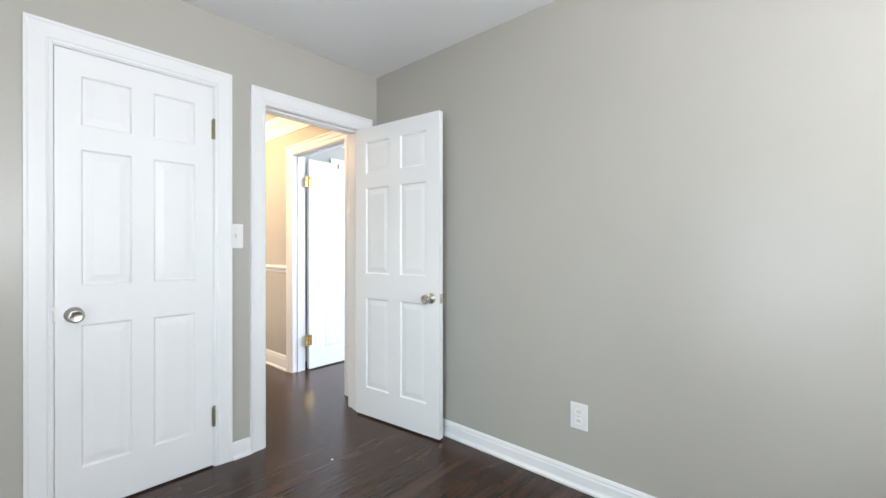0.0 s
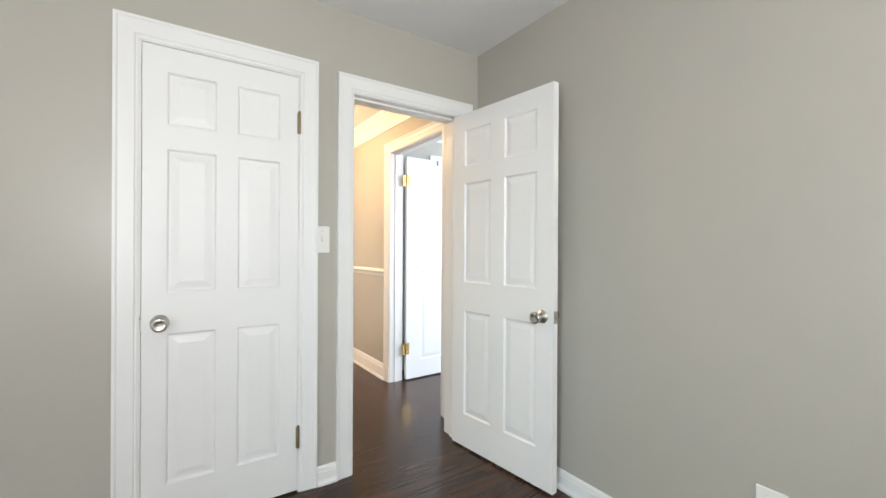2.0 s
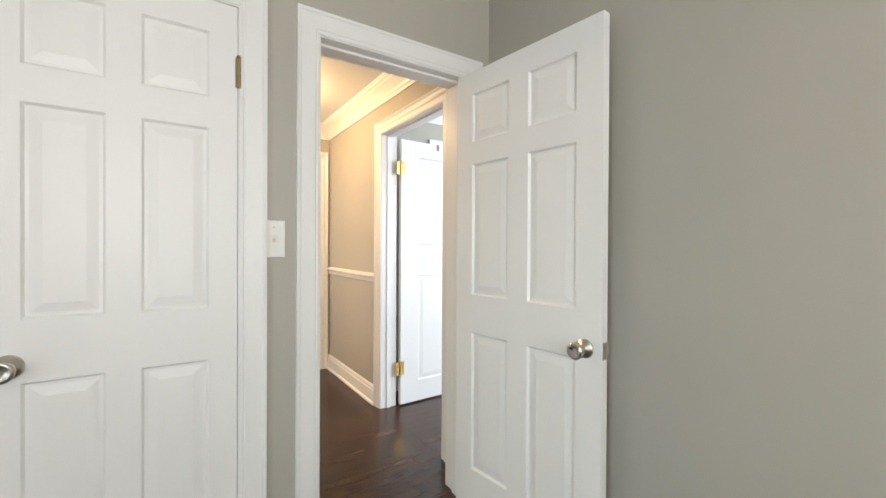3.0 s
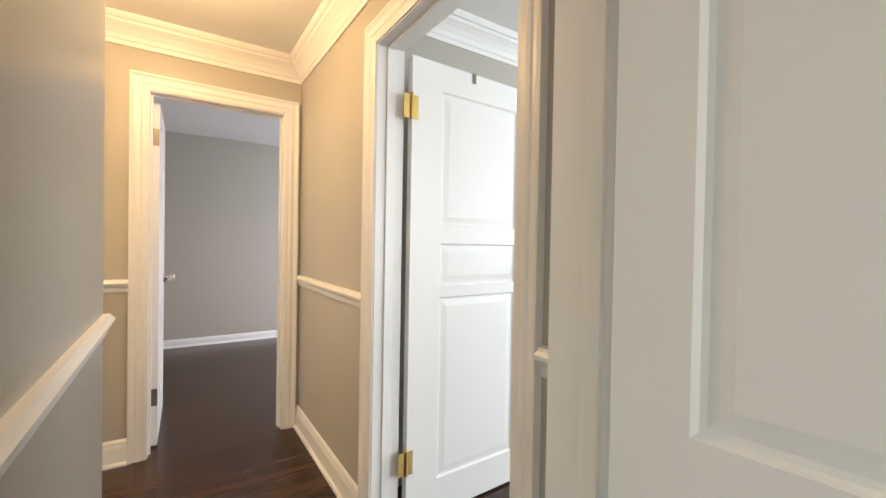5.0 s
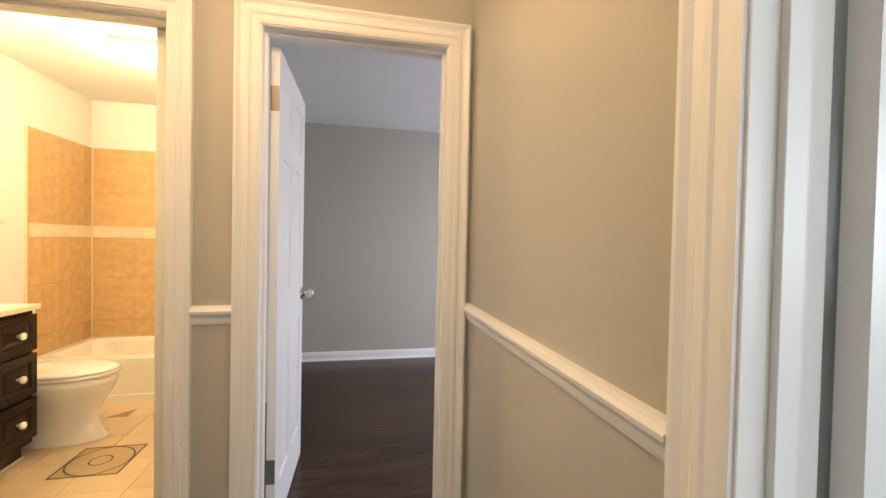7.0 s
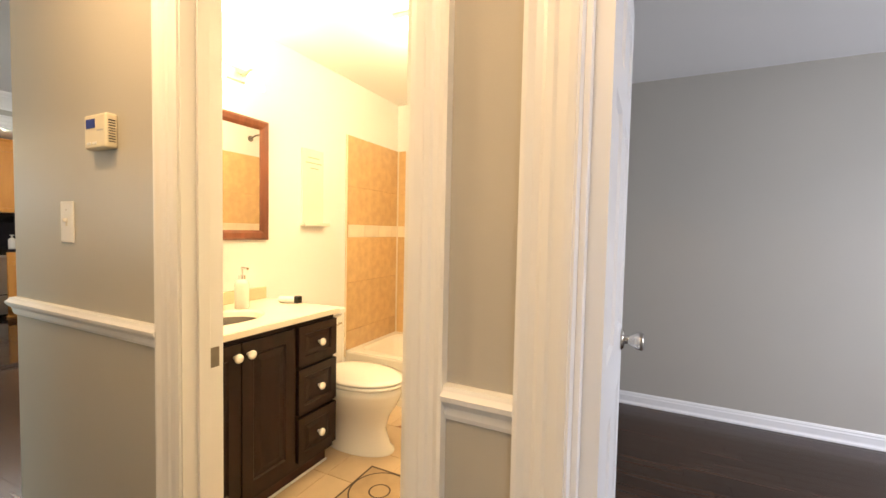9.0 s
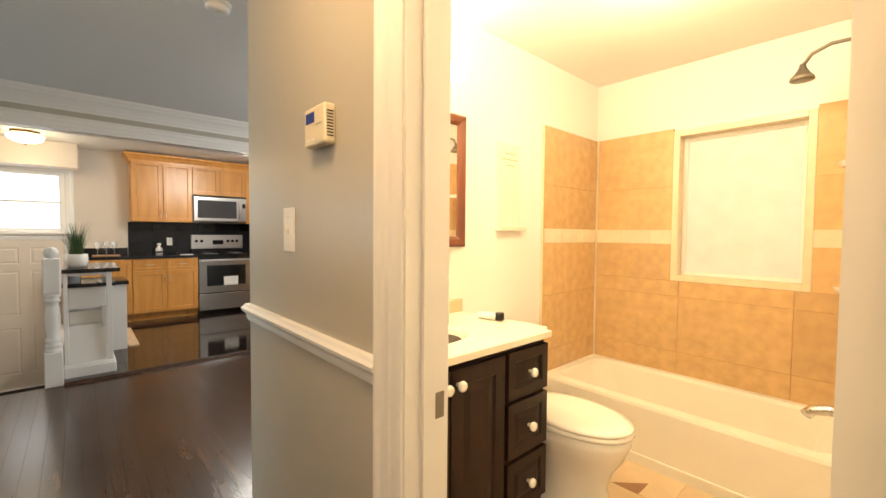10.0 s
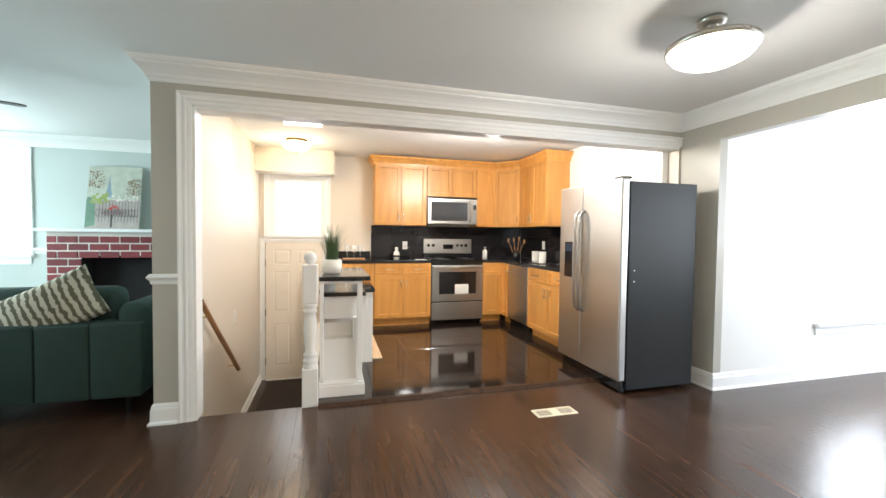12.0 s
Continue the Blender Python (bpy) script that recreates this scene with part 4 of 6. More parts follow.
# newel post and peninsula
structure(link("kitchen_threshold", add_sweep(bmesh.new(), [(-3.42, 4.45, 0.0), (-3.42, 7.66, 0.0)], [(-0.036, -0.01), (-0.036, 0.018), (-0.026, 0.026), (0.010, 0.026), (0.036, 0.004), (0.036, -0.01)], (0, 0, 1)), FLOOR), "dark stained wooden threshold strip before the kitchen tiles", "threshold")
nw = thing("newel_post", (-3.475, 4.392, 0), "white painted turned newel post with a ball top", "newel post")
part("lower_block", box((-0.057, -0.057, 0), (0.057, 0.057, 0.285), 0.006), TRIM, nw)
shaft = [(0.040, 0.275), (0.044, 0.285), (0.044, 0.305), (0.036, 0.315), (0.044, 0.33), (0.044, 0.345), (0.034, 0.36), (0.042, 0.375), (0.042, 0.39), (0.030, 0.41), (0.040, 0.50), (0.042, 0.58), (0.036, 0.66), (0.030, 0.69), (0.042, 0.705), (0.042, 0.72), (0.034, 0.73), (0.044, 0.745), (0.044, 0.76), (0.040, 0.775)]
part("turned_shaft", lathe([(q * 1.18, z) for q, z in shaft], 24), TRIM, nw, "", True)
part("upper_block", box((-0.055, -0.055, 0.77), (0.055, 0.055, 1.06), 0.010), TRIM, nw)
part("ball", lathe([(0.018, 1.05), (0.020, 1.062), (0.038, 1.075), (0.048, 1.10), (0.046, 1.124), (0.030, 1.147), (0.008, 1.155)], 24), TRIM, nw, "", True)
pn = thing("peninsula_stand", (-3.56, 4.455, KF), "white painted open wooden stand with a dark shelf", "stand")
part("post", box((-0.045, 0.288, 0.10), (-0.005, 0.326, 0.905), 0.003), TRIM, pn)
part("post", box((-0.75, 0.288, 0.0), (-0.71, 0.326, 0.905), 0.003), TRIM, pn)
part("post", box((-0.045, 0.0, 0.10), (-0.005, 0.03, 0.905), 0.003), TRIM, pn)
part("top_rail", box((-0.040, 0.03, 0.878), (-0.010, 0.288, 0.905), 0.003), TRIM, pn)
part("side_panel", box((-0.705, 0.004, 0.10), (-0.05, 0.022, 0.905), 0.002), TRIM, pn)
part("plinth", box((-0.71, -0.004, 0.0), (0.035, 0.345, 0.09), 0.006), TRIM, pn, "white plinth board")
part("plinth_cap", box((-0.71, -0.004, 0.0905), (0.020, 0.335, 0.105), 0.004), TRIM, pn)
part("low_panel", loft_box((-0.14, 0.032, 0.106), (-0.052, 0.286, 0.43), 0.028), TRIM, pn, "white lower board leaning back")
part("step_board", box((-0.34, 0.032, 0.40), (-0.17, 0.255, 0.545), 0.004), TRIM, pn, "white boxed step")
part("step_edge", box((-0.30, 0.255, 0.40), (-0.06, 0.287, 0.60), 0.003), TRIM, pn)
part("upper_panel", box((-0.20, 0.032, 0.585), (-0.12, 0.287, 0.765), 0.004), TRIM, pn, "white upper board")
part("dark_shelf", box((-0.70, 0.024, 0.768), (-0.085, 0.36, 0.80), 0.003), GRANITE, pn, "dark stone shelf")
tagged(link("glass_jar", lathe([(0.040, 0.0), (0.043, 0.006), (0.043, 0.085), (0.036, 0.092), (0.034, 0.088), (0.040, 0.08), (0.039, 0.008)], 20, (-3.74, 4.53, 0.8205)), mat("pale_blue_glass", (0.55, 0.62, 0.68), 0.12), None, "", True), "pale bluish glass jar on the dark shelf", "jar")
tagged(link("stone_slab", box((-4.40, 4.45, 0.9255), (-3.52, 4.84, 0.96), 0.004), GRANITE), "polished black granite slab on the white stand", "worktop")
pc = thing("peninsula_cabinet", (-4.35, 4.86, KF), "white panelled cabinet end behind the open stand", "cabinet")
part("body", box((-0.55, -0.42, 0.0), (0.0, 0.08, 0.70), 0.004), TRIM, pc)
part("top", box((-0.57, -0.43, 0.70), (0.02, 0.10, 0.735), 0.003), GRANITE, pc, "dark stone top")
tagged(link("cutting_board", box((-5.45, 4.955, KF), (-4.42, 5.05, KF + 0.018), 0.004), wood("pale_raw_pine", (0.55, 0.38, 0.22), (0.70, 0.52, 0.34), 0.6, (1.5, 14, 14))), "pale wooden board lying on the kitchen floor", "board")

# things on the worktops
def potted_grass(at, label):
    ob = thing("potted_plant", at, label, "plant")
    part("pot", lathe([(0.055, 0), (0.075, 0.01), (0.085, 0.06), (0.082, 0.115), (0.076, 0.12), (0.070, 0.112), (0.070, 0.10)], 28), CERAMIC, ob, "round white ceramic pot", True)
    part("soil", lathe([(0.068, 0.098), (0.068, 0.104)], 20), mat("potting_soil", (0.03, 0.02, 0.015), 0.95), ob)
    rng = random.Random(5)
    bm = bmesh.new()
    for _ in range(230):
        a, q = rng.uniform(0, 6.283), rng.uniform(0, 0.055)
        bend, hgt = rng.uniform(0.01, 0.14), rng.uniform(0.18, 0.38)
        d = Vector((math.cos(a), math.sin(a), 0))
        s = Vector((-d.y, d.x, 0)) * rng.uniform(0.002, 0.004)
        base = d * q + Vector((0, 0, 0.10))
        prev = None
        for k in range(5):
            f = k / 4
            c = base + d * bend * f * f + Vector((0, 0, hgt * f * (1 - 0.15 * f)))
            row = (bm.verts.new(c - s * (1 - 0.9 * f)), bm.verts.new(c + s * (1 - 0.9 * f)))
            if prev:
                bm.faces.new((prev[0], prev[1], row[1], row[0]))
            prev = row
    part("grass_tuft", bm, mat("grass_tuft", (0.05, 0.10, 0.03), 0.55, 0, 30, 0.4), ob, "thin green grass blades")
    return ob


potted_grass((-3.80, 4.545, 0.96), "green ornamental grass in a white ceramic pot")
tagged(link("serving_board", box((-6.25, 4.70, CT), (-6.02, 5.0, CT + 0.015), 0.004), OAK_RAIL), "wooden serving board under wine glasses", "board")
for i, (dx, dy) in enumerate(((0.05, 0.06), (0.12, 0.15), (0.07, 0.24))):
    g = tagged(link("wine_glass", lathe([(0.032, 0), (0.033, 0.002), (0.005, 0.008), (0.004, 0.075), (0.012, 0.085), (0.034, 0.115), (0.036, 0.145), (0.030, 0.185), (0.029, 0.185), (0.034, 0.145), (0.032, 0.117), (0.010, 0.089)], 20, (-6.25 + dx, 4.70 + dy, CT + 0.015)), THIN_GLASS, None, "", True), "clear stemmed wine glass on a wooden board", "glass", "wine glasses")
vb = thing("decor_bottle", (-6.25, 5.47, CT), "white ceramic bottle with a dark band", "bottle")
part("body", lathe([(0.035, 0), (0.045, 0.01), (0.048, 0.06), (0.040, 0.10), (0.020, 0.115), (0.018, 0.13)], 20), CERAMIC, vb, "", True)
part("band", lathe([(0.049, 0.025), (0.0495, 0.05)], 20), BLACK, vb)
part("stopper", lathe([(0.016, 0.13), (0.026, 0.14), (0.028, 0.155), (0.018, 0.17)], 16), CERAMIC, vb, "", True)
tagged(link("paper_sheet", box((-6.05, 5.70, CT), (-5.93, 5.86, CT + 0.004)), PLASTIC), "white folded paper on the worktop", "paper")
sb = thing("soap_bottle", (-6.2, 6.84, CT), "white soap bottle on the worktop", "bottle")
part("body", lathe([(0.035, 0), (0.038, 0.01), (0.038, 0.12), (0.015, 0.14)], 18), PLASTIC, sb, "", True)
part("pump", lathe([(0.010, 0.14), (0.010, 0.17), (0.022, 0.172), (0.022, 0.182)], 12), PLASTIC, sb, "", True)
ck = thing("utensil_crock", (-6.0, 7.27, CT), "black crock holding wooden utensils", "crock")
part("pot", lathe([(0.045, 0), (0.05, 0.01), (0.05, 0.13), (0.046, 0.13), (0.044, 0.02)], 20), BLACK, ck, "", True)
for a, ln in ((-0.5, 0.27), (-0.15, 0.25), (0.2, 0.27), (0.55, 0.26)):
    tip = (0.4 * math.sin(a) * ln, math.sin(a) * ln * 0.8, 0.05 + ln * math.cos(a))
    bm = tube([(0.02 * a, 0.03 * a, 0.02), tip], 0.006, 8)
    add_box(bm, (tip[0] - 0.004, tip[1] - 0.016, tip[2] - 0.03), (tip[0] + 0.004, tip[1] + 0.016, tip[2] + 0.03), 0.003)
    part("utensil", bm, OAK_RAIL, ck, "wooden spoon")
for x, y in ((-5.62, 7.40), (-5.46, 7.42)):
    cn = thing("canister", (x, y, CT), "white lidded kitchen canister on the worktop", "canister", "canisters")
    part("jar", lathe([(0.048, 0), (0.052, 0.006), (0.052, 0.12)], 24), CERAMIC, cn)
    part("lid", lathe([(0.054, 0.12), (0.054, 0.135), (0.030, 0.14)], 24), CERAMIC, cn)
tagged(link("sink_tray", box((-5.25, 7.1, CT), (-4.95, 7.4, CT + 0.012), 0.004), CHROME), "shallow steel tray on the worktop", "tray")


def wall_plate(name, at, turn, kind, label, w=0.075, h=0.12):
    """A cover plate standing on a wall, its face towards local -y."""
    ob = thing(name, at, label, "switch" if kind == "toggle" else "socket", turn=turn)
    part("plate", box((-w / 2, -0.006, -h / 2), (w / 2, 0.0, h / 2), 0.003), PLASTIC, ob)
    if kind == "toggle":
        part("slot", box((-0.006, -0.0068, -0.013), (0.006, -0.006, 0.013)), IVORY, ob)
        part("toggle", box((-0.004, -0.018, 0.0), (0.004, -0.006, 0.014), 0.002), PLASTIC, ob, "white toggle lever")
    else:
        for z in (0.022, -0.022):
            s = part("receptacle", box((-0.016, -0.0075, z - 0.014), (0.016, -0.006, z + 0.014), 0.004), PLASTIC, ob)
            for x in (-0.006, 0.006):
                part("slot", box((x - 0.001, -0.0079, z - 0.004), (x + 0.001, -0.0075, z + 0.006)), BLACK, s)
    part("screw", lathe([(0.003, -0.006), (0.003, -0.0072)], 8, (0, 0, 0.042 if kind == "toggle" else 0.0), "Y"), NICKEL, ob)
    return ob


wall_plate("outlet", (-6.484, 5.635, 1.13), 90, "outlet", "white socket plate on the black backsplash")
wall_plate("outlet", (-5.72, 7.584, 1.16), 0, "outlet", "white socket plate on the black backsplash")
wall_plate("outlet", (-4.95, 3.57, 0.42), 180, "outlet", "white socket plate on the stair wall")


# ---- bathroom ----
va = thing("vanity_cabinet", (0.135, 5.205, 0), "dark espresso vanity with white round knobs", "vanity", turn=90)
part("body", box((0, 0.0, 0.10), (0.895, 0.55, 0.838), 0.003), ESPRESSO, va)
part("toe_kick", box((0.01, 0.045, 0.012), (0.885, 0.55, 0.10)), wood("dark_cherry_base_wood", (0.020, 0.005, 0.0035), (0.045, 0.012, 0.007), 0.4, (8, 8, 1.0)), va, "reddish recessed base")
part("shoe_moulding", box((0.005, 0.034, 0.012), (0.89, 0.044, 0.024), 0.003), TRIM, va, "thin white strip along the floor")
WHITE_KNOB = [(0.008, 0), (0.007, -0.012), (0.017, -0.018), (0.020, -0.026), (0.017, -0.034), (0.008, -0.037)]
for x0, x1, kx in ((0.015, 0.305, 0.262), (0.312, 0.602, 0.05)):
    d = placed(part("door", panel_slab(x1 - x0, 0.68, 0.019, [(0.055, x1 - x0 - 0.055, 0.06, 0.62)], 0.007, 0.014, 0.025, 0.006, False), ESPRESSO, va), x0, 0, 0.135)
    part("knob", lathe(WHITE_KNOB, 16, (kx if x0 < 0.1 else 0.028, -0.019, 0.628), "Y"), CERAMIC, d, "white ceramic knob", True)
for z0, z1 in ((0.135, 0.355), (0.375, 0.60), (0.62, 0.815)):
    d = placed(part("drawer", panel_slab(0.27, z1 - z0, 0.019, [(0.04, 0.23, 0.04, z1 - z0 - 0.04)], 0.007, 0.012, 0.018, 0.005, False), ESPRESSO, va), 0.628, 0, z0)
    part("knob", lathe(WHITE_KNOB, 16, (0.135, -0.019, (z1 - z0) / 2), "Y"), CERAMIC, d, "white ceramic knob", True)
# top with an oval basin
vt = thing("washbasin", (-0.42, 5.20, 0.84), "cream cultured marble vanity top with a basin", "washbasin")
bm = bmesh.new()
N = 32
cx, cy = 0.28, 0.42
outer, rings = [], []
for i in range(N):
    a = 2 * math.pi * i / N
    c, s = math.cos(a), math.sin(a)
    k = min(0.31 / max(abs(c), 1e-6), 0.5 / max(abs(s), 1e-6))
    outer.append((min(max(cx + k * c, 0.0), 0.582), min(max(cy + k * s, 0.0), 0.916)))
for sc, z in ((None, 0.03), (1.0, 0.03), (0.93, 0.02), (0.7, -0.06), (0.3, -0.09)):
    ring = []
    for i in range(N):
        a = 2 * math.pi * i / N
        x, y = outer[i] if sc is None else (cx + 0.17 * sc * math.cos(a), cy + 0.22 * sc * math.sin(a))
        ring.append(bm.verts.new((x, y, z)))
    rings.append(ring)
for a, b in zip(rings, rings[1:]):
    for i in range(N):
        bm.faces.new((a[i], a[(i + 1) % N], b[(i + 1) % N], b[i]))
bm.faces.new(rings[-1])
part("basin_top", bm, MARBLE, vt, "", False)
part("front_edge", box((0.56, 0.0, 0.0), (0.585, 0.918, 0.0295), 0.004), MARBLE, vt)
part("side_edge", box((0.0, 0.893, 0.0), (0.56, 0.918, 0.0295), 0.004), MARBLE, vt)
# The splash's tan base colour imitates a reflection.
part("splash", box((0.0, 0.0, 0.031), (0.02, 0.918, 0.10), 0.004), mat("splash_tan_reflection", (0.62, 0.50, 0.33), 0.2, 0, 14, 0.12), vt, "low cream splash along the wall")
fc = thing("faucet", (-0.33, 5.62, 0.87), "chrome basin faucet on the vanity top", "faucet")
part("spout", tube([(0, 0, 0), (0, 0, 0.10), (0.03, 0, 0.13), (0.10, 0, 0.11)], 0.011, 12), CHROME, fc, "", True)
for y in (-0.08, 0.08):
    part("handle", lathe([(0.022, 0), (0.018, 0.03), (0.024, 0.045), (0.010, 0.05)], 16, (0, y, 0)), CHROME, fc, "", True)
sp = thing("soap_dispenser", (-0.25, 5.83, 0.87), "clear glass soap pump bottle on the vanity", "bottle")
part("bottle", lathe([(0.034, 0), (0.036, 0.006), (0.036, 0.13), (0.030, 0.145), (0.016, 0.155)], 20), mat("pale_glass_bottle", (0.80, 0.78, 0.70), 0.08), sp, "", True)
part("collar", lathe([(0.018, 0.155), (0.018, 0.175)], 16), CHROME, sp)
part("pump", tube([(0, 0, 0.175), (0, 0, 0.215), (0.045, 0, 0.212)], 0.006, 10), CHROME, sp, "chrome pump")
rz = thing("hair_clipper", (-0.12, 6.075, 0.87), "small white and black clipper lying on the vanity", "clipper")
bm = tube([(-0.10, -0.02, 0.018), (0.0, 0.0, 0.022)], 0.018, 10)
part("body", bm, PLASTIC, rz)
part("head", box((0.0, -0.016, 0.004), (0.032, 0.02, 0.045), 0.006), BLACK, rz, "black head")
# mirror
mi = thing("wall_mirror", (-0.42, 5.50, 1.224), "wall mirror in a dark cherry frame", "mirror")
FW = [(0, 0), (0, 0.016), (0.012, 0.026), (0.040, 0.022), (0.056, 0.014), (0.058, 0)]
bm = add_sweep(bmesh.new(), [(0, 0, 0), (0, 0, 0.703), (0, 0.635, 0.703), (0, 0.635, 0), (0, 0, 0)], [(u, v) for u, v in FW], (1, 0, 0))
part("frame", bm, CHERRY, mi)
part("glass", box((0.002, 0.05, 0.05), (0.008, 0.585, 0.653)), MIRROR, mi, "clear mirror glass")
# light bar above the mirror
vl = thing("vanity_light", (-0.42, 5.72, 2.14), "nickel vanity light bar with frosted glass shades", "wall lamp")
part("back_plate", box((0, -0.30, -0.035), (0.022, 0.30, 0.035), 0.008), NICKEL, vl)
for y in (-0.23, 0.0, 0.23):
    part("arm", tube([(0.02, y, 0), (0.10, y, 0.02), (0.12, y, 0.0)], 0.008, 8), NICKEL, vl)
    part("shade", lathe([(0.022, 0.0), (0.034, -0.02), (0.046, -0.06), (0.050, -0.085), (0.040, -0.083)], 20, (0.12, y, 0)), WARM_SHADE, vl, "lit frosted glass shade", True)
# plaque
pq = thing("wall_plaque", (-0.42, 6.41, 1.315), "pale wooden wall plaque with faint writing and a ledge", "plaque")
part("board", box((0, 0, 0.02), (0.012, 0.20, 0.52), 0.003), MARBLE, pq)
part("ledge", box((0, -0.01, 0.0), (0.05, 0.23, 0.02), 0.003), MARBLE, pq)
for i, (a, b) in enumerate(((0.05, 0.16), (0.03, 0.18), (0.07, 0.15))):
    part("writing_bar", box((0.012, a, 0.46 - 0.035 * i), (0.0135, b, 0.468 - 0.035 * i)), mat("faded_ink", (0.5, 0.4, 0.28), 0.8) if not i else bpy.data.materials["faded_ink"], pq)

# toilet
to = thing("toilet", (-0.30, 6.32, 0), "white two-piece toilet with a closed lid", "toilet")


def oval(cx, rx, ry, z, n=28, back=None):
    pts = []
    for i in range(n):
        a = 2 * math.pi * i / n
        x = cx + rx * math.cos(a)
        pts.append((max(x, back) if back is not None else x, ry * math.sin(a), z))
    return pts


def loft(rings):
    bm = bmesh.new()
    vs = [[bm.verts.new(p) for p in ring] for ring in rings]
    n = len(vs[0])
    for a, b in zip(vs, vs[1:]):
        for i in range(n):
            bm.faces.new((a[i], a[(i + 1) % n], b[(i + 1) % n], b[i]))
    bm.faces.new(vs[0]), bm.faces.new(vs[-1])
    return bm


part("pedestal", loft([oval(0.44, 0.25, 0.125, 0), oval(0.44, 0.25, 0.125, 0.02), oval(0.44, 0.225, 0.108, 0.04), oval(0.43, 0.20, 0.095, 0.14), oval(0.44, 0.215, 0.11, 0.22), oval(0.45, 0.255, 0.16, 0.30), oval(0.455, 0.275, 0.182, 0.36), oval(0.455, 0.278, 0.186, 0.40), oval(0.455, 0.26, 0.17, 0.402)]), CERAMIC, to, "", True)
part("seat", loft([oval(0.46, 0.278, 0.188, 0.405), oval(0.46, 0.284, 0.192, 0.412), oval(0.46, 0.280, 0.19, 0.424)]), CERAMIC, to, "white plastic seat", True)
part("lid", loft([oval(0.46, 0.272, 0.184, 0.427), oval(0.46, 0.28, 0.19, 0.434), oval(0.46, 0.275, 0.186, 0.444), oval(0.46, 0.23, 0.15, 0.452)]), CERAMIC, to, "closed white lid", True)
part("tank", box((-0.10, -0.205, 0.40), (0.16, 0.205, 0.735), 0.025, 3), CERAMIC, to)
part("tank_lid", box((-0.11, -0.212, 0.737), (0.17, 0.212, 0.775), 0.010, 3), CERAMIC, to)
part("flush_lever", tube([(0.158, 0.15, 0.68), (0.182, 0.15, 0.68), (0.186, 0.08, 0.672)], 0.007, 8), CHROME, to)

# bathtub
tb = thing("bathtub", (-0.42, 6.88, 0), "white enamelled alcove bathtub", "bathtub")
bm = bmesh.new()
L, D, TH = 1.55, 0.72, 0.35


def rr(x0, x1, y0, y1, r, z, n=6):
    pts = []
    for cx_, cy_, a0 in ((x1 - r, y1 - r, 0), (x0 + r, y1 - r, 90), (x0 + r, y0 + r, 180), (x1 - r, y0 + r, 270)):
        for i in range(n + 1):
            a = radians(a0 + 90 * i / n)
            pts.append((cx_ + r * math.cos(a), cy_ + r * math.sin(a), z))
    return pts


part("shell", loft([rr(0.0, L, 0.0, D, 0.004, 0.06), rr(0.0, L, 0.0, D, 0.004, TH - 0.015), rr(0.004, L - 0.004, 0.006, D - 0.002, 0.006, TH), rr(0.07, L - 0.09, 0.075, D - 0.06, 0.10, TH), rr(0.085, L - 0.10, 0.085, D - 0.07, 0.11, TH - 0.02), rr(0.16, L - 0.14, 0.13, D - 0.11, 0.12, 0.10), rr(0.22, L - 0.2, 0.18, D - 0.16, 0.10, 0.075)]), TUB, tb, "", False)
part("skirt", box((0.0, -0.012, 0.0), (L, 0.0, 0.07), 0.004), TUB, tb, "raised lower apron edge")
part("base", box((0.0, 0.0, 0.0), (L, D, 0.06)), TUB, tb)
part("overflow", lathe([(0.035, 0), (0.035, -0.006), (0.02, -0.009)], 20, (L - 0.115, D / 2, 0.26), "X"), CHROME, tb)
# fittings
sh = thing("shower", (1.124, 7.25, 2.19), "dull dark nickel shower head on a curved arm", "shower")
part("flange", lathe([(0.030, 0), (0.028, -0.008), (0.012, -0.012)], 20, (0, 0, 0), "X"), AGED, sh)
part("arm", tube([(0, 0, 0), (-0.08, 0, 0.024), (-0.19, 0, 0.028), (-0.26, 0, 0.0), (-0.29, 0, -0.045)], 0.009, 10), AGED, sh, "", True)
part("head", lathe([(0.012, 0.0), (0.016, -0.02), (0.030, -0.045), (0.048, -0.065), (0.050, -0.080), (0.040, -0.083)], 24, (-0.292, 0, -0.04)), AGED, sh, "", True)
ts = thing("tub_spout", (1.124, 7.25, 0.45), "chrome tub spout over the bathtub", "spout")
part("spout", tube([(0, 0, 0), (-0.14, 0, 0.004), (-0.20, 0, -0.012), (-0.225, 0, -0.045)], 0.026, 14), CHROME, ts, "", True)
tv = thing("shower_valve", (1.124, 7.25, 0.80), "chrome shower valve with a lever", "valve")
part("escutcheon", lathe([(0.085, 0), (0.083, -0.008), (0.03, -0.016)], 28, (0, 0, 0), "X"), CHROME, tv, "", True)
part("lever", tube([(-0.01, 0, 0), (-0.06, 0, 0), (-0.065, 0, -0.09)], 0.010, 10), CHROME, tv)
for z in (1.0, 1.665):
    ss = tagged(link("soap_shelf", loft([[(1.120, 7.59, z), (0.960, 7.59, z), (0.980, 7.53, z), (1.060, 7.45, z), (1.120, 7.43, z)], [(1.120, 7.59, z + 0.03), (0.950, 7.59, z + 0.03), (0.970, 7.525, z + 0.03), (1.055, 7.44, z + 0.03), (1.120, 7.42, z + 0.03)]]), CERAMIC), "white ceramic corner soap shelf", "shelf", "corner shelves")
# ceiling fan light
bf_ = thing("bath_fan_light", (0.57, 6.36, H), "white bathroom fan light with a lit lens", "ceiling light")
part("housing", box((-0.16, -0.13, -0.025), (0.16, 0.13, 0.0), 0.006), TRIM, bf_)
part("lens", box((-0.12, -0.09, -0.065), (0.12, 0.09, -0.0255), 0.015, 2), WARM_SHADE, bf_, "lit white lens")
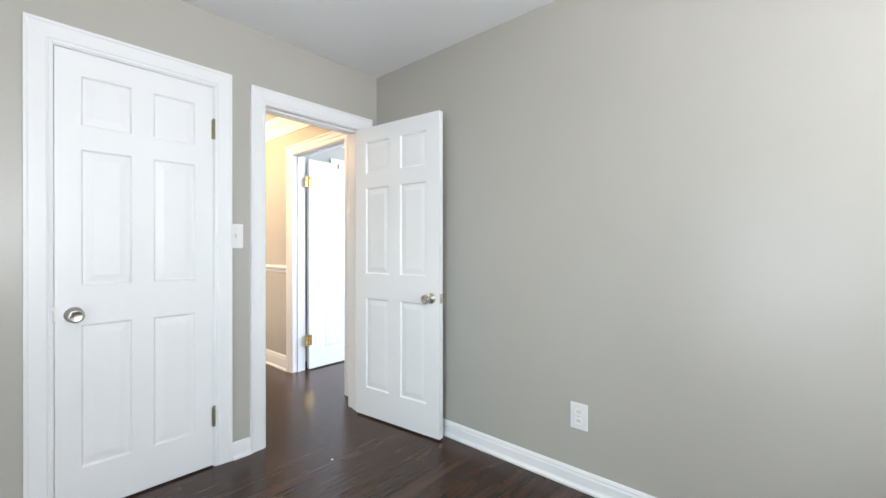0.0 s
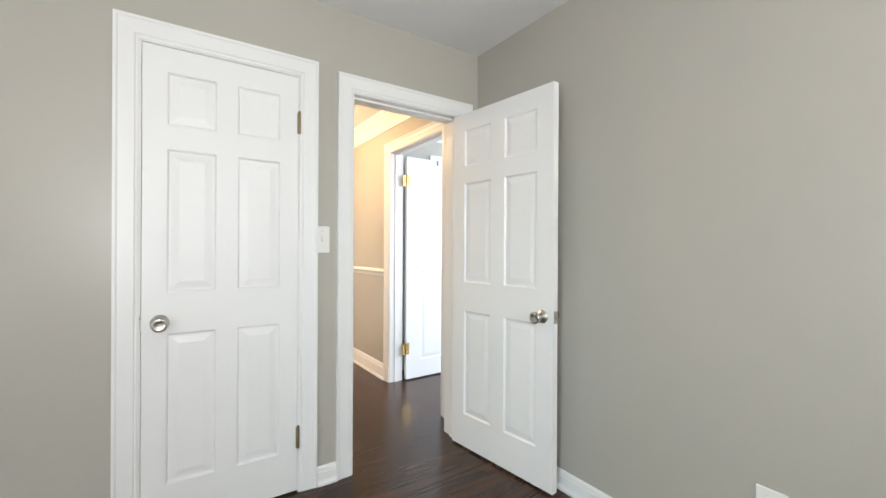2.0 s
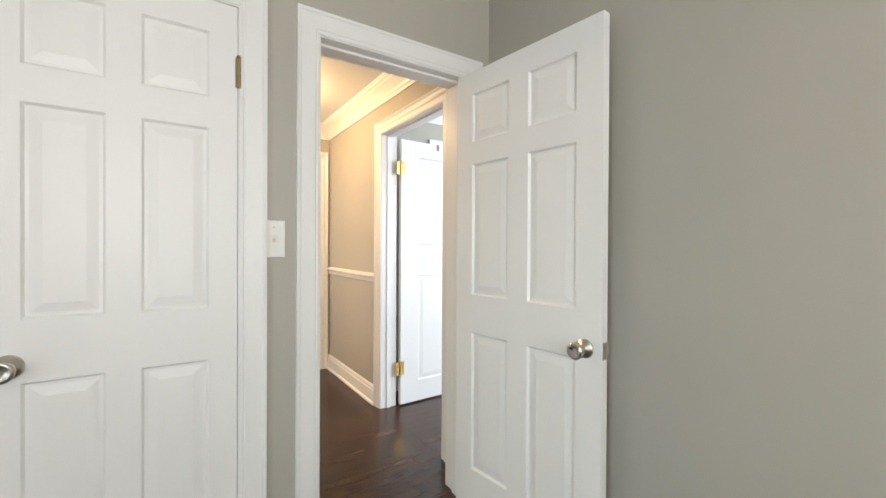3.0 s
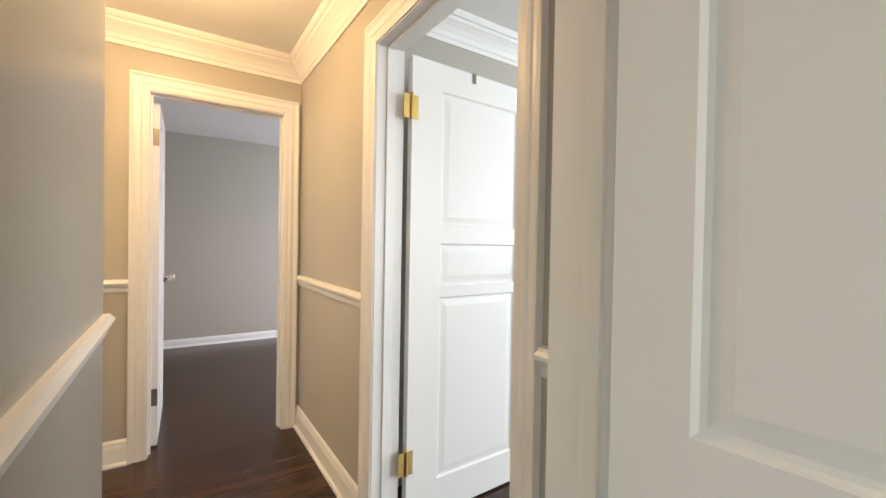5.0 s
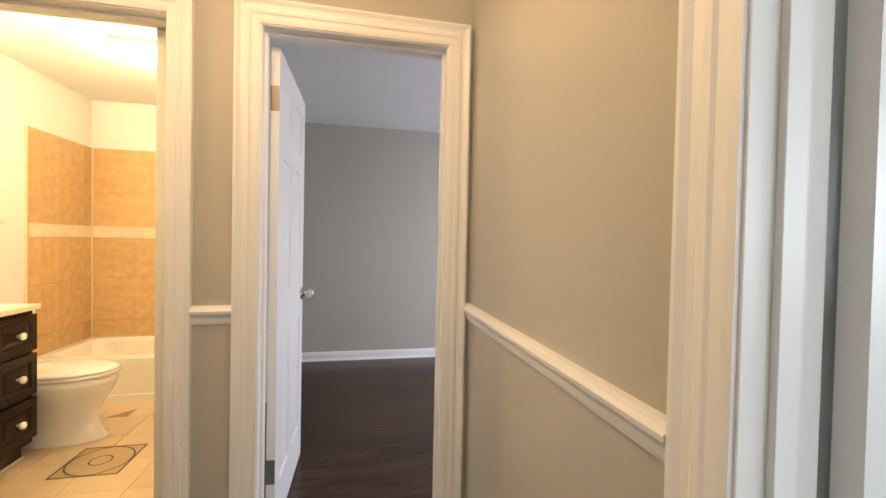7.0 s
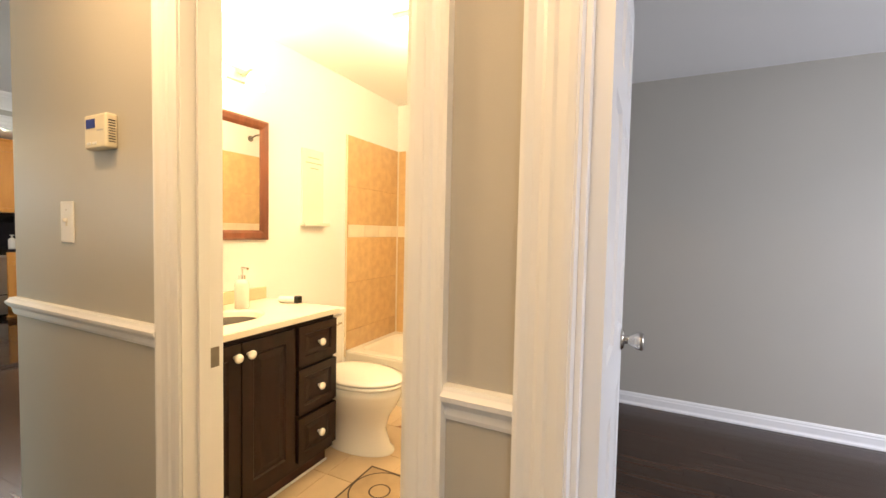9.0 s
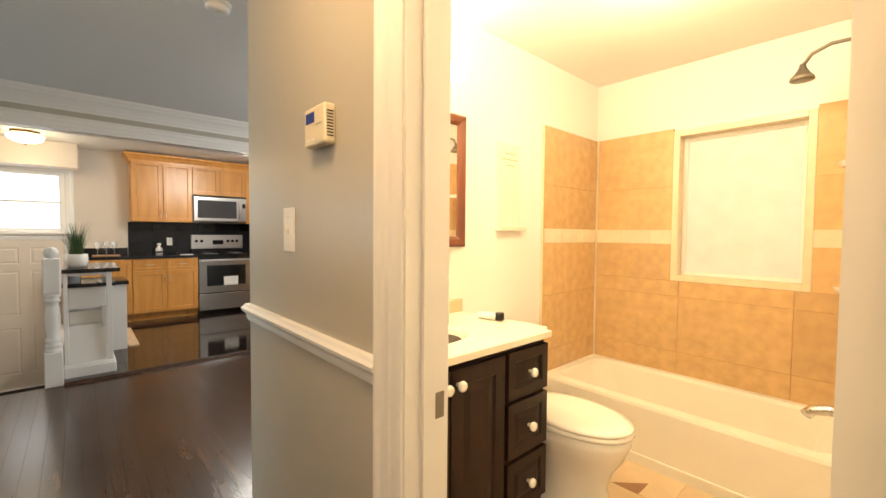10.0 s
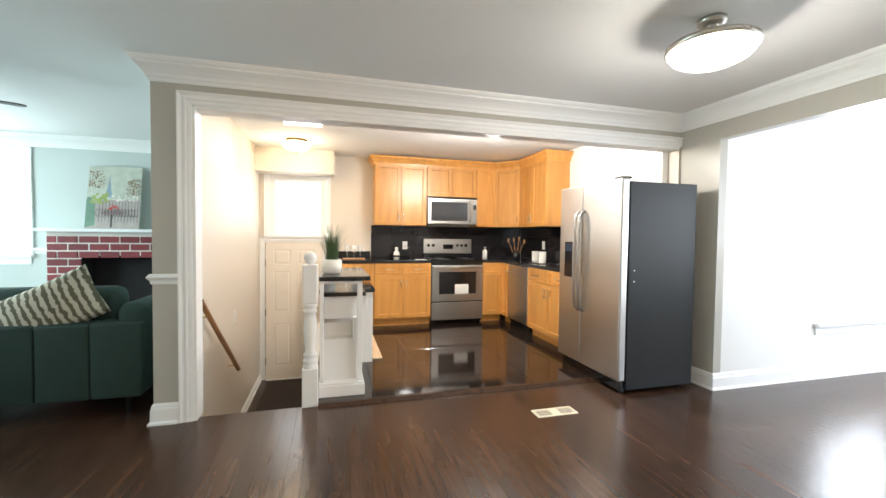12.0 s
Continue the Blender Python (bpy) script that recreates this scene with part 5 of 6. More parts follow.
# window in the tub wall
bw = thing("window_2", (0.175, 7.60, 1.02), "obscured bathroom window in a cream stone frame", "window", kind="structure")
# The cool base colour stands in for daylight behind the milky pane.
FROST = mat("cool_daylit_pane", (0.70, 0.73, 0.78), 0.55, 0, 8, 0.12, 60, 0.02)
w_, h_ = 0.655, 0.945
bm = bmesh.new()
for lo, hi in (((-0.035, -0.016, -0.035), (0.004, 0.105, h_ + 0.035)), ((w_ - 0.004, -0.016, -0.035), (w_ + 0.035, 0.105, h_ + 0.035)), ((0.004, -0.016, -0.035), (w_ - 0.004, 0.105, 0.004)), ((0.004, -0.016, h_ - 0.004), (w_ - 0.004, 0.105, h_ + 0.035))):
    add_box(bm, lo, hi, 0.003, 1)
part("window_frame", bm, BORDER_TILE, bw, "cream stone window frame")
bm = bmesh.new()
for lo, hi in (((0.004, 0.07, 0.004), (0.03, 0.10, h_ - 0.004)), ((w_ - 0.03, 0.07, 0.004), (w_ - 0.004, 0.10, h_ - 0.004)), ((0.03, 0.07, 0.004), (w_ - 0.03, 0.10, 0.03)), ((0.03, 0.07, h_ - 0.03), (w_ - 0.03, 0.10, h_ - 0.004))):
    add_box(bm, lo, hi, 0.002, 1)
part("sash", bm, TRIM, bw, "white sash")
part("pane", box((0.03, 0.084, 0.03), (w_ - 0.03, 0.09, h_ - 0.03)), FROST, bw, "obscured milky pane")
# strike plate on the bathroom jamb and the switch gear
tagged(link("strike_plate", box((OPB[0] + 0.0005, 5.148, 0.875), (OPB[0] + 0.003, 5.178, 0.935), 0.0005, 1), AGED), "nickel strike plate on the bathroom door jamb", "strike plate")
tagged(link("strike_plate", box((OP3[1] - 0.003, 5.148, 0.885), (OP3[1] - 0.0005, 5.178, 0.945), 0.0005, 1), AGED), "nickel strike plate on the bedroom door jamb", "strike plate")
# inlaid floor motif
INK = mat("dark_brown_inlay", (0.045, 0.025, 0.015), 0.5)
bm = bmesh.new()


def flat_ring(bm, cx, cy, r, w, z, n=40):
    a_, b_ = [], []
    for i in range(n):
        t = 2 * math.pi * i / n
        a_.append(bm.verts.new((cx + (r - w) * math.cos(t), cy + (r - w) * math.sin(t), z)))
        b_.append(bm.verts.new((cx + r * math.cos(t), cy + r * math.sin(t), z)))
    for i in range(n):
        bm.faces.new((a_[i], b_[i], b_[(i + 1) % n], a_[(i + 1) % n]))


flat_ring(bm, 0.52, 6.0, 0.155, 0.008, 0.0122)
flat_ring(bm, 0.52, 6.0, 0.055, 0.008, 0.0122)
for sx, sy in (((0.36, 0.68), (5.84, 5.848)), ((0.36, 0.68), (6.152, 6.16)), ((0.36, 0.368), (5.848, 6.152)), ((0.672, 0.68), (5.848, 6.152))):
    add_box(bm, (sx[0], sy[0], 0.0118), (sx[1], sy[1], 0.0124))
structure(link("motif_tile", box((0.355, 5.835, 0.006), (0.685, 6.165, 0.0121), 0.0004, 1), mat("greyed_tan_motif_tile", (0.40, 0.29, 0.17), 0.35, 0, 18, 0.2)), "greyed tan square tile under the inlay", "floor")
for v in bm.verts:
    v.co.z += 0.0006
structure(link("floor_inlay", bm, INK), "dark line inlay of a square and circles in the bathroom floor", "floor")


# ---- bedroom and hall details ----
wall_plate("outlet", (2.355, 1.064, 0.352), -90, "outlet", "white socket plate on the greige bedroom wall", 0.088, 0.128)
wall_plate("light_switch", (1.351, 2.62, 1.243), 0, "toggle", "white toggle switch plate between two doors", 0.078, 0.135)
wall_plate("light_switch", (-0.142, 5.07, 1.303), 0, "toggle", "white toggle switch plate on the hall wall", 0.086, 0.142)
wall_plate("outlet", (3.11, 7.79, 0.342), 0, "outlet", "white socket plate on the grey back wall", 0.085, 0.125)


def register(name, at, turn, w, h, n, label, material):
    """A wall vent: a frame with slats, its face towards local -y."""
    ob = thing(name, at, label, "vent", turn=turn)
    bm = bmesh.new()
    for lo, hi in (((0, -0.012, 0), (w, 0, 0.018)), ((0, -0.012, h - 0.018), (w, 0, h)), ((0, -0.012, 0.018), (0.018, 0, h - 0.018)), ((w - 0.018, -0.012, 0.018), (w, 0, h - 0.018))):
        add_box(bm, lo, hi)
    part("frame", bm, material, ob)
    part("backing", box((0.018, -0.002, 0.018), (w - 0.018, 0, h - 0.018)), DARKGAP, ob)
    for i in range(n):
        x = 0.022 + (w - 0.044) * (i + 0.5) / n
        part("slat", box((x - 0.003, -0.010, 0.018), (x + 0.003, -0.002, h - 0.018)), material, ob)
    return ob


register("wall_vent", (-0.02, 2.62, 0.13), 0, 0.33, 0.15, 16, "greige painted wall vent above the baseboard", PAINT)
register("wall_vent", (3.72, 7.79, 0.12), 0, 0.32, 0.16, 14, "white wall vent above the baseboard", TRIM)
register("wall_vent", (4.90, 4.10, 0.16), 0, 0.22, 0.17, 9, "small white wall vent beside the closet", TRIM)
# floor register in the dining room
fv = thing("floor_vent", (-2.915, 6.125, 0.0), "cream metal floor vent set in the boards", "vent")
bm = bmesh.new()
for lo, hi in (((-0.06, -0.16, 0), (0.06, -0.145, 0.006)), ((-0.06, 0.145, 0), (0.06, 0.16, 0.006)), ((-0.06, -0.145, 0), (-0.045, 0.145, 0.006)), ((0.045, -0.145, 0), (0.06, 0.145, 0.006)), ((-0.045, -0.03, 0), (0.045, 0.03, 0.006))):
    add_box(bm, lo, hi)
part("frame", bm, IVORY, fv)
part("backing", box((-0.045, -0.145, 0.0), (0.045, 0.145, 0.001)), DARKGAP, fv)
for s in (-1, 1):
    for k in range(6):
        y = s * (0.038 + 0.019 * k)
        part("slat", box((-0.045, y - 0.0028, 0.001), (0.045, y + 0.0028, 0.0045)), IVORY, fv)

th = thing("thermostat", (0.112, 5.07, 1.53), "ivory digital thermostat with a blue display", "thermostat")
part("case", box((-0.062, -0.034, 0.0), (0.062, 0.0, 0.105), 0.007, 3), IVORY, th)
part("display", box((-0.048, -0.0352, 0.062), (0.004, -0.034, 0.09)), mat("blue_display", (0.03, 0.05, 0.28), 0.15), th, "dark blue display")
part("button_bar", box((-0.045, -0.0355, 0.012), (-0.02, -0.034, 0.02), 0.001), PLASTIC, th)
part("button_bar", box((-0.012, -0.0355, 0.012), (0.013, -0.034, 0.02), 0.001), PLASTIC, th)
part("lettering_bar", box((0.014, -0.0346, 0.052), (0.048, -0.034, 0.056)), NICKEL, th)
for k in range(9):
    part("vent_slot", box((0.0615, -0.026, 0.018 + 0.008 * k), (0.0626, -0.008, 0.021 + 0.008 * k)), BLACK, th)

# Both lamps hang out of view; the second is added for the corridor's warmth.
for x, y in ((0.40, 4.62), (1.60, 4.20)):
    hl = thing("ceiling_lamp", (x, y, HL), "round flush ceiling lamp lighting the hall", "ceiling lamp", "hall lamps")
    part("base", lathe([(0.15, 0), (0.15, -0.02), (0.14, -0.028)], 32), NICKEL, hl)
    part("dome", lathe([(0.14, -0.026), (0.145, -0.04), (0.12, -0.07), (0.07, -0.088), (0.02, -0.094)], 32), WARM_SHADE, hl, "lit frosted glass dome", True)

sm = thing("smoke_alarm", (-1.09, 5.09, HL), "round white plastic smoke alarm on the ceiling", "smoke alarm")
part("base", lathe([(0.062, 0.0), (0.062, -0.010), (0.056, -0.014)], 28), PLASTIC, sm)
part("cover", lathe([(0.054, -0.014), (0.054, -0.030), (0.046, -0.040), (0.020, -0.044)], 28), PLASTIC, sm, "", True)
part("test_button", lathe([(0.010, -0.043), (0.010, -0.047), (0.004, -0.048)], 12, (0.022, 0, 0.002)), IVORY, sm)
dl = thing("ceiling_lamp", (-1.98, 6.42, HL), "semi-flush ceiling lamp with a white glass dome", "ceiling lamp")
part("canopy", lathe([(0.068, 0), (0.068, -0.020), (0.055, -0.030), (0.03, -0.034)], 28), NICKEL, dl, "", True)
part("stem", lathe([(0.026, -0.032), (0.024, -0.118), (0.04, -0.124)], 20), NICKEL, dl)
part("band", lathe([(0.06, -0.122), (0.205, -0.126), (0.211, -0.131), (0.211, -0.153), (0.202, -0.155)], 48), NICKEL, dl, "brushed nickel rim", True)
part("dome", lathe([(0.204, -0.153), (0.200, -0.165), (0.175, -0.195), (0.13, -0.218), (0.07, -0.233), (0.02, -0.238)], 48), SHADE, dl, "lit white glass dome", True)

# ---- kitchen opening floor strip ----
structure(link("threshold", box((-3.465, 4.80, 0), (-3.425, 6.90, 0.012), 0.004), wood("worn_oak_strip", (0.10, 0.055, 0.03), (0.16, 0.09, 0.05), 0.4)), "brown wooden threshold strip between boards and tiles", "threshold")


# ---- windows ----
def sash_window(name, at, turn, w, h, label, bright=True):
    """A double-hung window in a wall: the opening 0..w, 0..h, the room on the side of local -y."""
    ob = thing(name, at, label, "window", kind="structure", turn=turn)
    bm = bmesh.new()
    for lo, hi in (((0, 0.0, 0), (0.04, 0.12, h)), ((w - 0.04, 0.0, 0), (w, 0.12, h)), ((0.04, 0, h - 0.04), (w - 0.04, 0.12, h)), ((0.04, 0, 0), (w - 0.04, 0.12, 0.03))):
        add_box(bm, lo, hi)
    part("window_frame", bm, TRIM, ob)
    for z0, z1, y in ((0.03, h / 2 + 0.02, 0.05), (h / 2 - 0.02, h - 0.04, 0.085)):
        bm = bmesh.new()
        for lo, hi in (((0.04, y, z0), (0.085, y + 0.03, z1)), ((w - 0.085, y, z0), (w - 0.04, y + 0.03, z1)), ((0.085, y, z0), (w - 0.085, y + 0.03, z0 + 0.045)), ((0.085, y, z1 - 0.045), (w - 0.085, y + 0.03, z1))):
            add_box(bm, lo, hi)
        s = part("sash", bm, TRIM, ob)
        part("pane", box((0.085, y + 0.012, z0 + 0.045), (w - 0.085, y + 0.016, z1 - 0.045)), GLASS, s).visible_shadow = False
    part("window_sill", box((-0.09, -0.05, -0.03), (w + 0.09, 0.05, 0.0), 0.005), TRIM, ob)
    part("apron", box((-0.07, -0.016, -0.11), (w + 0.07, 0.0, -0.031), 0.003), TRIM, ob)
    # An added emissive sheet behind the panes replaces the bright outdoors.
    if bright:
        part("day_glow", box((0.04, 0.122, 0.03), (w - 0.04, 0.126, h - 0.04)), DAY, ob, "glowing sheet in place of the daylight outside")
    return ob


sash_window("window_3", (-6.2, 0.27, 1.0), 90, 0.80, 1.17, "white double-hung living room window full of daylight")
casing("casing_living_window", "y", 0.27, 1.07, -6.2, 1, 2.17, 1.0)
sash_window("window_4", (-2.99, 8.93, 0.52), 90, 1.17, 1.58, "white double-hung sunroom window full of daylight")
moulding("chair_rail_living", [(-6.2, 1.43, 1.06), (-6.2, 1.34, 1.06)], RAIL, "white moulded chair rail beside the mantel", -1)
moulding("chair_rail_living_south", [(-6.2, 0.35, 1.06), (-6.2, -1.0, 1.06)], RAIL, "white moulded chair rail", -1)

# ---- living room ----
fp = thing("fireplace", (-5.95, 1.42, 0), "dark red brick fireplace with white mortar joints", "fireplace")
FWID = 1.75
PIER = 0.325
bm = box((-0.25, 0.0, 0.0), (-0.004, PIER, 1.28))
add_box(bm, (-0.25, FWID - PIER, 0.0), (-0.004, FWID, 1.28))
add_box(bm, (-0.25, PIER, 1.0), (-0.004, FWID - PIER, 1.28))
part("mortar_bed", bm, MORTAR, fp, "white mortar")
bm = box((-0.24, PIER, 0.0), (-0.235, FWID - PIER, 1.0))
for y0, y1 in ((PIER + 0.001, PIER + 0.007), (FWID - PIER - 0.007, FWID - PIER - 0.001)):
    add_box(bm, (-0.234, y0, 0.031), (-0.006, y1, 0.992))
add_box(bm, (-0.234, PIER + 0.008, 0.992), (-0.006, FWID - PIER - 0.008, 0.998))
part("firebox", bm, mat("soot_black", (0.012, 0.011, 0.011), 0.9), fp, "soot-black firebox")
part("mantel_shelf", box((-0.25, -0.11, 1.28), (0.09, FWID + 0.11, 1.318), 0.005), TRIM, fp, "white painted mantel shelf")
part("hearth", box((-0.012, 0.0, 0.0), (0.35, FWID, 0.03), 0.004), BRICK, fp)
BL, BH = 0.205, 0.0885
brick_mesh = None
row = 0
z = 0.004
while z + 0.07 < 1.285:
    y = -0.001 - (0.102 if row % 2 else 0.0)
    while y < FWID:
        a, b = max(y, 0.0), min(y + BL - 0.015, FWID)
        for a2, b2 in (((a, min(b, PIER)), (max(a, FWID - PIER), b)) if z + 0.05 < 1.0 else ((a, b),)):
            if b2 - a2 > 0.03:
                o = part("brick", box((-0.014, a2, z), (0.0 + 0.002 * ((row * 7 + int(a2 * 31)) % 3), b2, z + BH - 0.015), 0.002, 1), BRICK, fp)
        y += BL
    z += BH
    row += 1

# painting on the mantel
pt = thing("canvas_painting", (-5.99, 1.765, 1.319), "canvas painting of a tower, trees and a cafe table", "painting")
pt.rotation_euler = (0, radians(-10), 0)
PW, PH = 0.545, 0.76


def flat_mat(name, c):
    return mat(name, c, 0.8, 0, 14, 0.25, 90, 0.03)


part("canvas", box((-0.02, 0, 0), (0.012, PW, PH), 0.002), flat_mat("paint_pale_sky", (0.47, 0.50, 0.43)), pt)


def patch(name, pts, m, d):
    bm = bmesh.new()
    a_ = [bm.verts.new((0.012 + d, y * PW, z_ * PH)) for y, z_ in pts]
    b_ = [bm.verts.new((0.0122, y * PW, z_ * PH)) for y, z_ in pts]
    bm.faces.new(a_)
    for i in range(len(a_)):
        bm.faces.new((a_[i], a_[(i + 1) % len(a_)], b_[(i + 1) % len(a_)], b_[i]))
    return part(name, bm, m, pt)


grey_m, blue_m = flat_mat("paint_grey", (0.09, 0.08, 0.08)), flat_mat("paint_grey_blue", (0.22, 0.30, 0.36))
patch("painted_ground", [(0.0, 0.0), (1.0, 0.0), (1.0, 0.48), (0.0, 0.44)], flat_mat("paint_ground", (0.40, 0.35, 0.33)), 0.0006)
patch("painted_tower", [(0.33, 0.50), (0.36, 0.62), (0.385, 0.75), (0.40, 0.90), (0.41, 0.75), (0.44, 0.62), (0.47, 0.50)], blue_m, 0.001)
patch("painted_hedge", [(0.0, 0.02), (0.18, 0.05), (0.16, 0.40), (0.06, 0.50), (0.0, 0.48)], flat_mat("paint_teal_green", (0.16, 0.26, 0.20)), 0.0012)
patch("painted_table", [(0.30, 0.22), (0.66, 0.22), (0.70, 0.26), (0.60, 0.29), (0.36, 0.29), (0.28, 0.26)], flat_mat("paint_mauve", (0.30, 0.22, 0.22)), 0.0014)
patch("painted_table_leg", [(0.46, 0.02), (0.50, 0.02), (0.50, 0.22), (0.46, 0.22)], grey_m, 0.0014)
rng = random.Random(11)
leaf_m = {k: flat_mat("paint_" + k, c) for k, c in (("green", (0.30, 0.36, 0.12)), ("autumn", (0.26, 0.17, 0.11)), ("red", (0.55, 0.07, 0.06)), ("pale", (0.70, 0.66, 0.60)))}
for kind, n, y0, y1, z0, z1, sz in (("autumn", 90, 0.02, 0.30, 0.64, 0.92, 0.009), ("autumn", 90, 0.74, 0.98, 0.52, 0.80, 0.010), ("green", 34, 0.08, 0.40, 0.40, 0.55, 0.020), ("red", 16, 0.42, 0.60, 0.30, 0.38, 0.013), ("pale", 40, 0.45, 0.95, 0.44, 0.54, 0.013)):
    bm = bmesh.new()
    for i in range(n):
        cy_, cz_ = rng.uniform(y0, y1) * PW, rng.uniform(z0, z1) * PH
        rr_ = sz * rng.uniform(0.5, 1.1)
        vs = [bm.verts.new((0.0138 + 0.00005 * i, cy_ + rr_ * math.cos(t) * rng.uniform(0.7, 1.2), cz_ + rr_ * math.sin(t) * rng.uniform(0.7, 1.2))) for t in (0, 1.05, 2.1, 3.14, 4.2, 5.2)]
        bm.faces.new(vs)
    tagged(part("painted_" + kind + "_strokes", bm, leaf_m[kind], pt), kind="stuff")
bm = bmesh.new()
for i in range(13):
    y = (0.24 + 0.06 * i) * PW
    add_box(bm, (0.0128, y, 0.10 * PH), (0.0136, y + 0.004, 0.44 * PH))
for i in range(14):
    a = (0.22 + 0.055 * i) * PW
    pts = [(0.0136, a + 0.02 * math.cos(t / 5), 0.25 * PH + 0.045 * math.sin(t / 5)) for t in range(0, 32, 3)]
    add_tube(bm, pts, 0.0022, 5)
tagged(part("painted_railing", bm, grey_m, pt), kind="stuff")

# sofa with its back to the dining room
so = thing("sofa", (-3.57, 1.05, 0), "dark green velvet sofa with a channelled back", "sofa")
for i in range(7):
    part("back_panel", box((-0.20, 0.048 + i * 0.309, 0.13), (0.0, 0.048 + (i + 1) * 0.309 - 0.002, 0.655), 0.022, 4), GREEN_VELVET, so, "", True)
part("seat_base", box((-0.92, 0.02, 0.13), (-0.20, 2.19, 0.30), 0.02, 2), GREEN_VELVET, so)
for i in range(2):
    part("seat_cushion", box((-0.90, 0.20 + i * 0.905, 0.30), (-0.20, 0.20 + (i + 1) * 0.905 - 0.01, 0.46), 0.05, 4), GREEN_VELVET, so, "", True)
    part("back_cushion", box((-0.42, 0.20 + i * 0.905, 0.46), (-0.20, 0.20 + (i + 1) * 0.905 - 0.01, 0.89 - 0.01 * i), 0.08, 5), GREEN_VELVET, so, "", True)
for y in (0.0, 2.03):
    part("arm", box((-0.92, y, 0.13), (-0.06, y + 0.20, 0.78), 0.07, 5), GREEN_VELVET, so, "", True)
for x in (-0.86, -0.08):
    for y in (0.08, 2.10):
        part("leg", lathe([(0.012, 0), (0.022, 0.13)], 12, (x, y, 0)), BLACK, so)
# striped pillow
STRIPE = mat("olive_and_cream_striped_fabric", (0.5, 0.45, 0.34), 0.9)
nt = STRIPE.node_tree
wv = nt.nodes.new("ShaderNodeTexWave")
wv.inputs["Scale"].default_value, wv.inputs["Distortion"].default_value, wv.inputs["Detail"].default_value, wv.inputs["Detail Scale"].default_value = 6.6, 3.2, 5, 3.5
wv.bands_direction = "Y"
co_ = nt.nodes.new("ShaderNodeTexCoord")
nt.links.new(co_.outputs["Object"], wv.inputs["Vector"])
cr = nt.nodes.new("ShaderNodeValToRGB")
cr.color_ramp.elements[0].position, cr.color_ramp.elements[1].position = 0.36, 0.60
cr.color_ramp.elements[0].color, cr.color_ramp.elements[1].color = (0.115, 0.105, 0.065, 1), (0.52, 0.475, 0.385, 1)
nt.links.new(wv.outputs["Fac"], cr.inputs["Fac"])
nt.links.new(cr.outputs["Color"], nt.nodes["Principled BSDF"].inputs["Base Color"])
bm = bmesh.new()
N = 14
grid = {}
for sgn in (-1, 1):
    for i in range(N + 1):
        for j in range(N + 1):
            u, v = 2 * i / N - 1, 2 * j / N - 1
            puff = 0.085 * max(0.0, (1 - u * u) * (1 - v * v)) ** 0.42
            pinch = 1 - 0.06 * (1 - abs(u)) * abs(v) - 0.06 * (1 - abs(v)) * abs(u)
            if sgn == 1 and (abs(u) == 1 or abs(v) == 1):
                grid[sgn, i, j] = grid[-1, i, j]
            else:
                grid[sgn, i, j] = bm.verts.new((sgn * puff, 0.31 * u * pinch, 0.19 * v * pinch))
    for i in range(N):
        for j in range(N):
            bm.faces.new([grid[sgn, a, b] for a, b in ((i, j), (i + 1, j), (i + 1, j + 1), (i, j + 1))])
pw = link("throw_pillow", bm, STRIPE, None, "", True)
pw.matrix_world = pose(-3.70, 2.67, 0.745, 28, -10, 0)
tagged(pw, "olive and cream striped pillow leaning on the sofa back", "pillow")

# ceiling fan, of which a blade reaches into view
cf = thing("ceiling_fan", (-3.72, 1.83, HL), "ceiling fan with dark brown blades", "ceiling fan")
part("canopy", lathe([(0.07, 0), (0.065, -0.04), (0.02, -0.06)], 24), BLACK, cf)
part("rod", tube([(0, 0, -0.05), (0, 0, -0.14)], 0.012), BLACK, cf)
part("motor", lathe([(0.05, -0.13), (0.11, -0.15), (0.12, -0.20), (0.09, -0.25), (0.05, -0.27)], 28), BLACK, cf, "", True)
for k in range(5):
    a = radians(119 + 72 * k)
    bm = bmesh.new()
    pts = [(0.16, -0.045), (0.58, -0.07), (0.62, -0.05), (0.63, 0.0), (0.62, 0.05), (0.58, 0.07), (0.16, 0.045)]
    lo, hi = [[bm.verts.new((x * math.cos(a) - y * math.sin(a), x * math.sin(a) + y * math.cos(a), z_ + 0.10 * y)) for x, y in pts] for z_ in (-0.215, -0.207)]
    bm.faces.new(lo), bm.faces.new(hi)
    for i in range(len(pts)):
        bm.faces.new((lo[i], lo[(i + 1) % 7], hi[(i + 1) % 7], hi[i]))
    b_ = part("blade", bm, BLADE, cf, "dark brown fan blade")

# a fleck of white paint on the bedroom boards
tagged(link("paint_chip", lathe([(0.006, 0.0), (0.0065, 0.0012), (0.003, 0.002)], 7, (1.70, 2.20, 0.0)), TRIM), "tiny white paint chip lying on the boards", "paint chip")


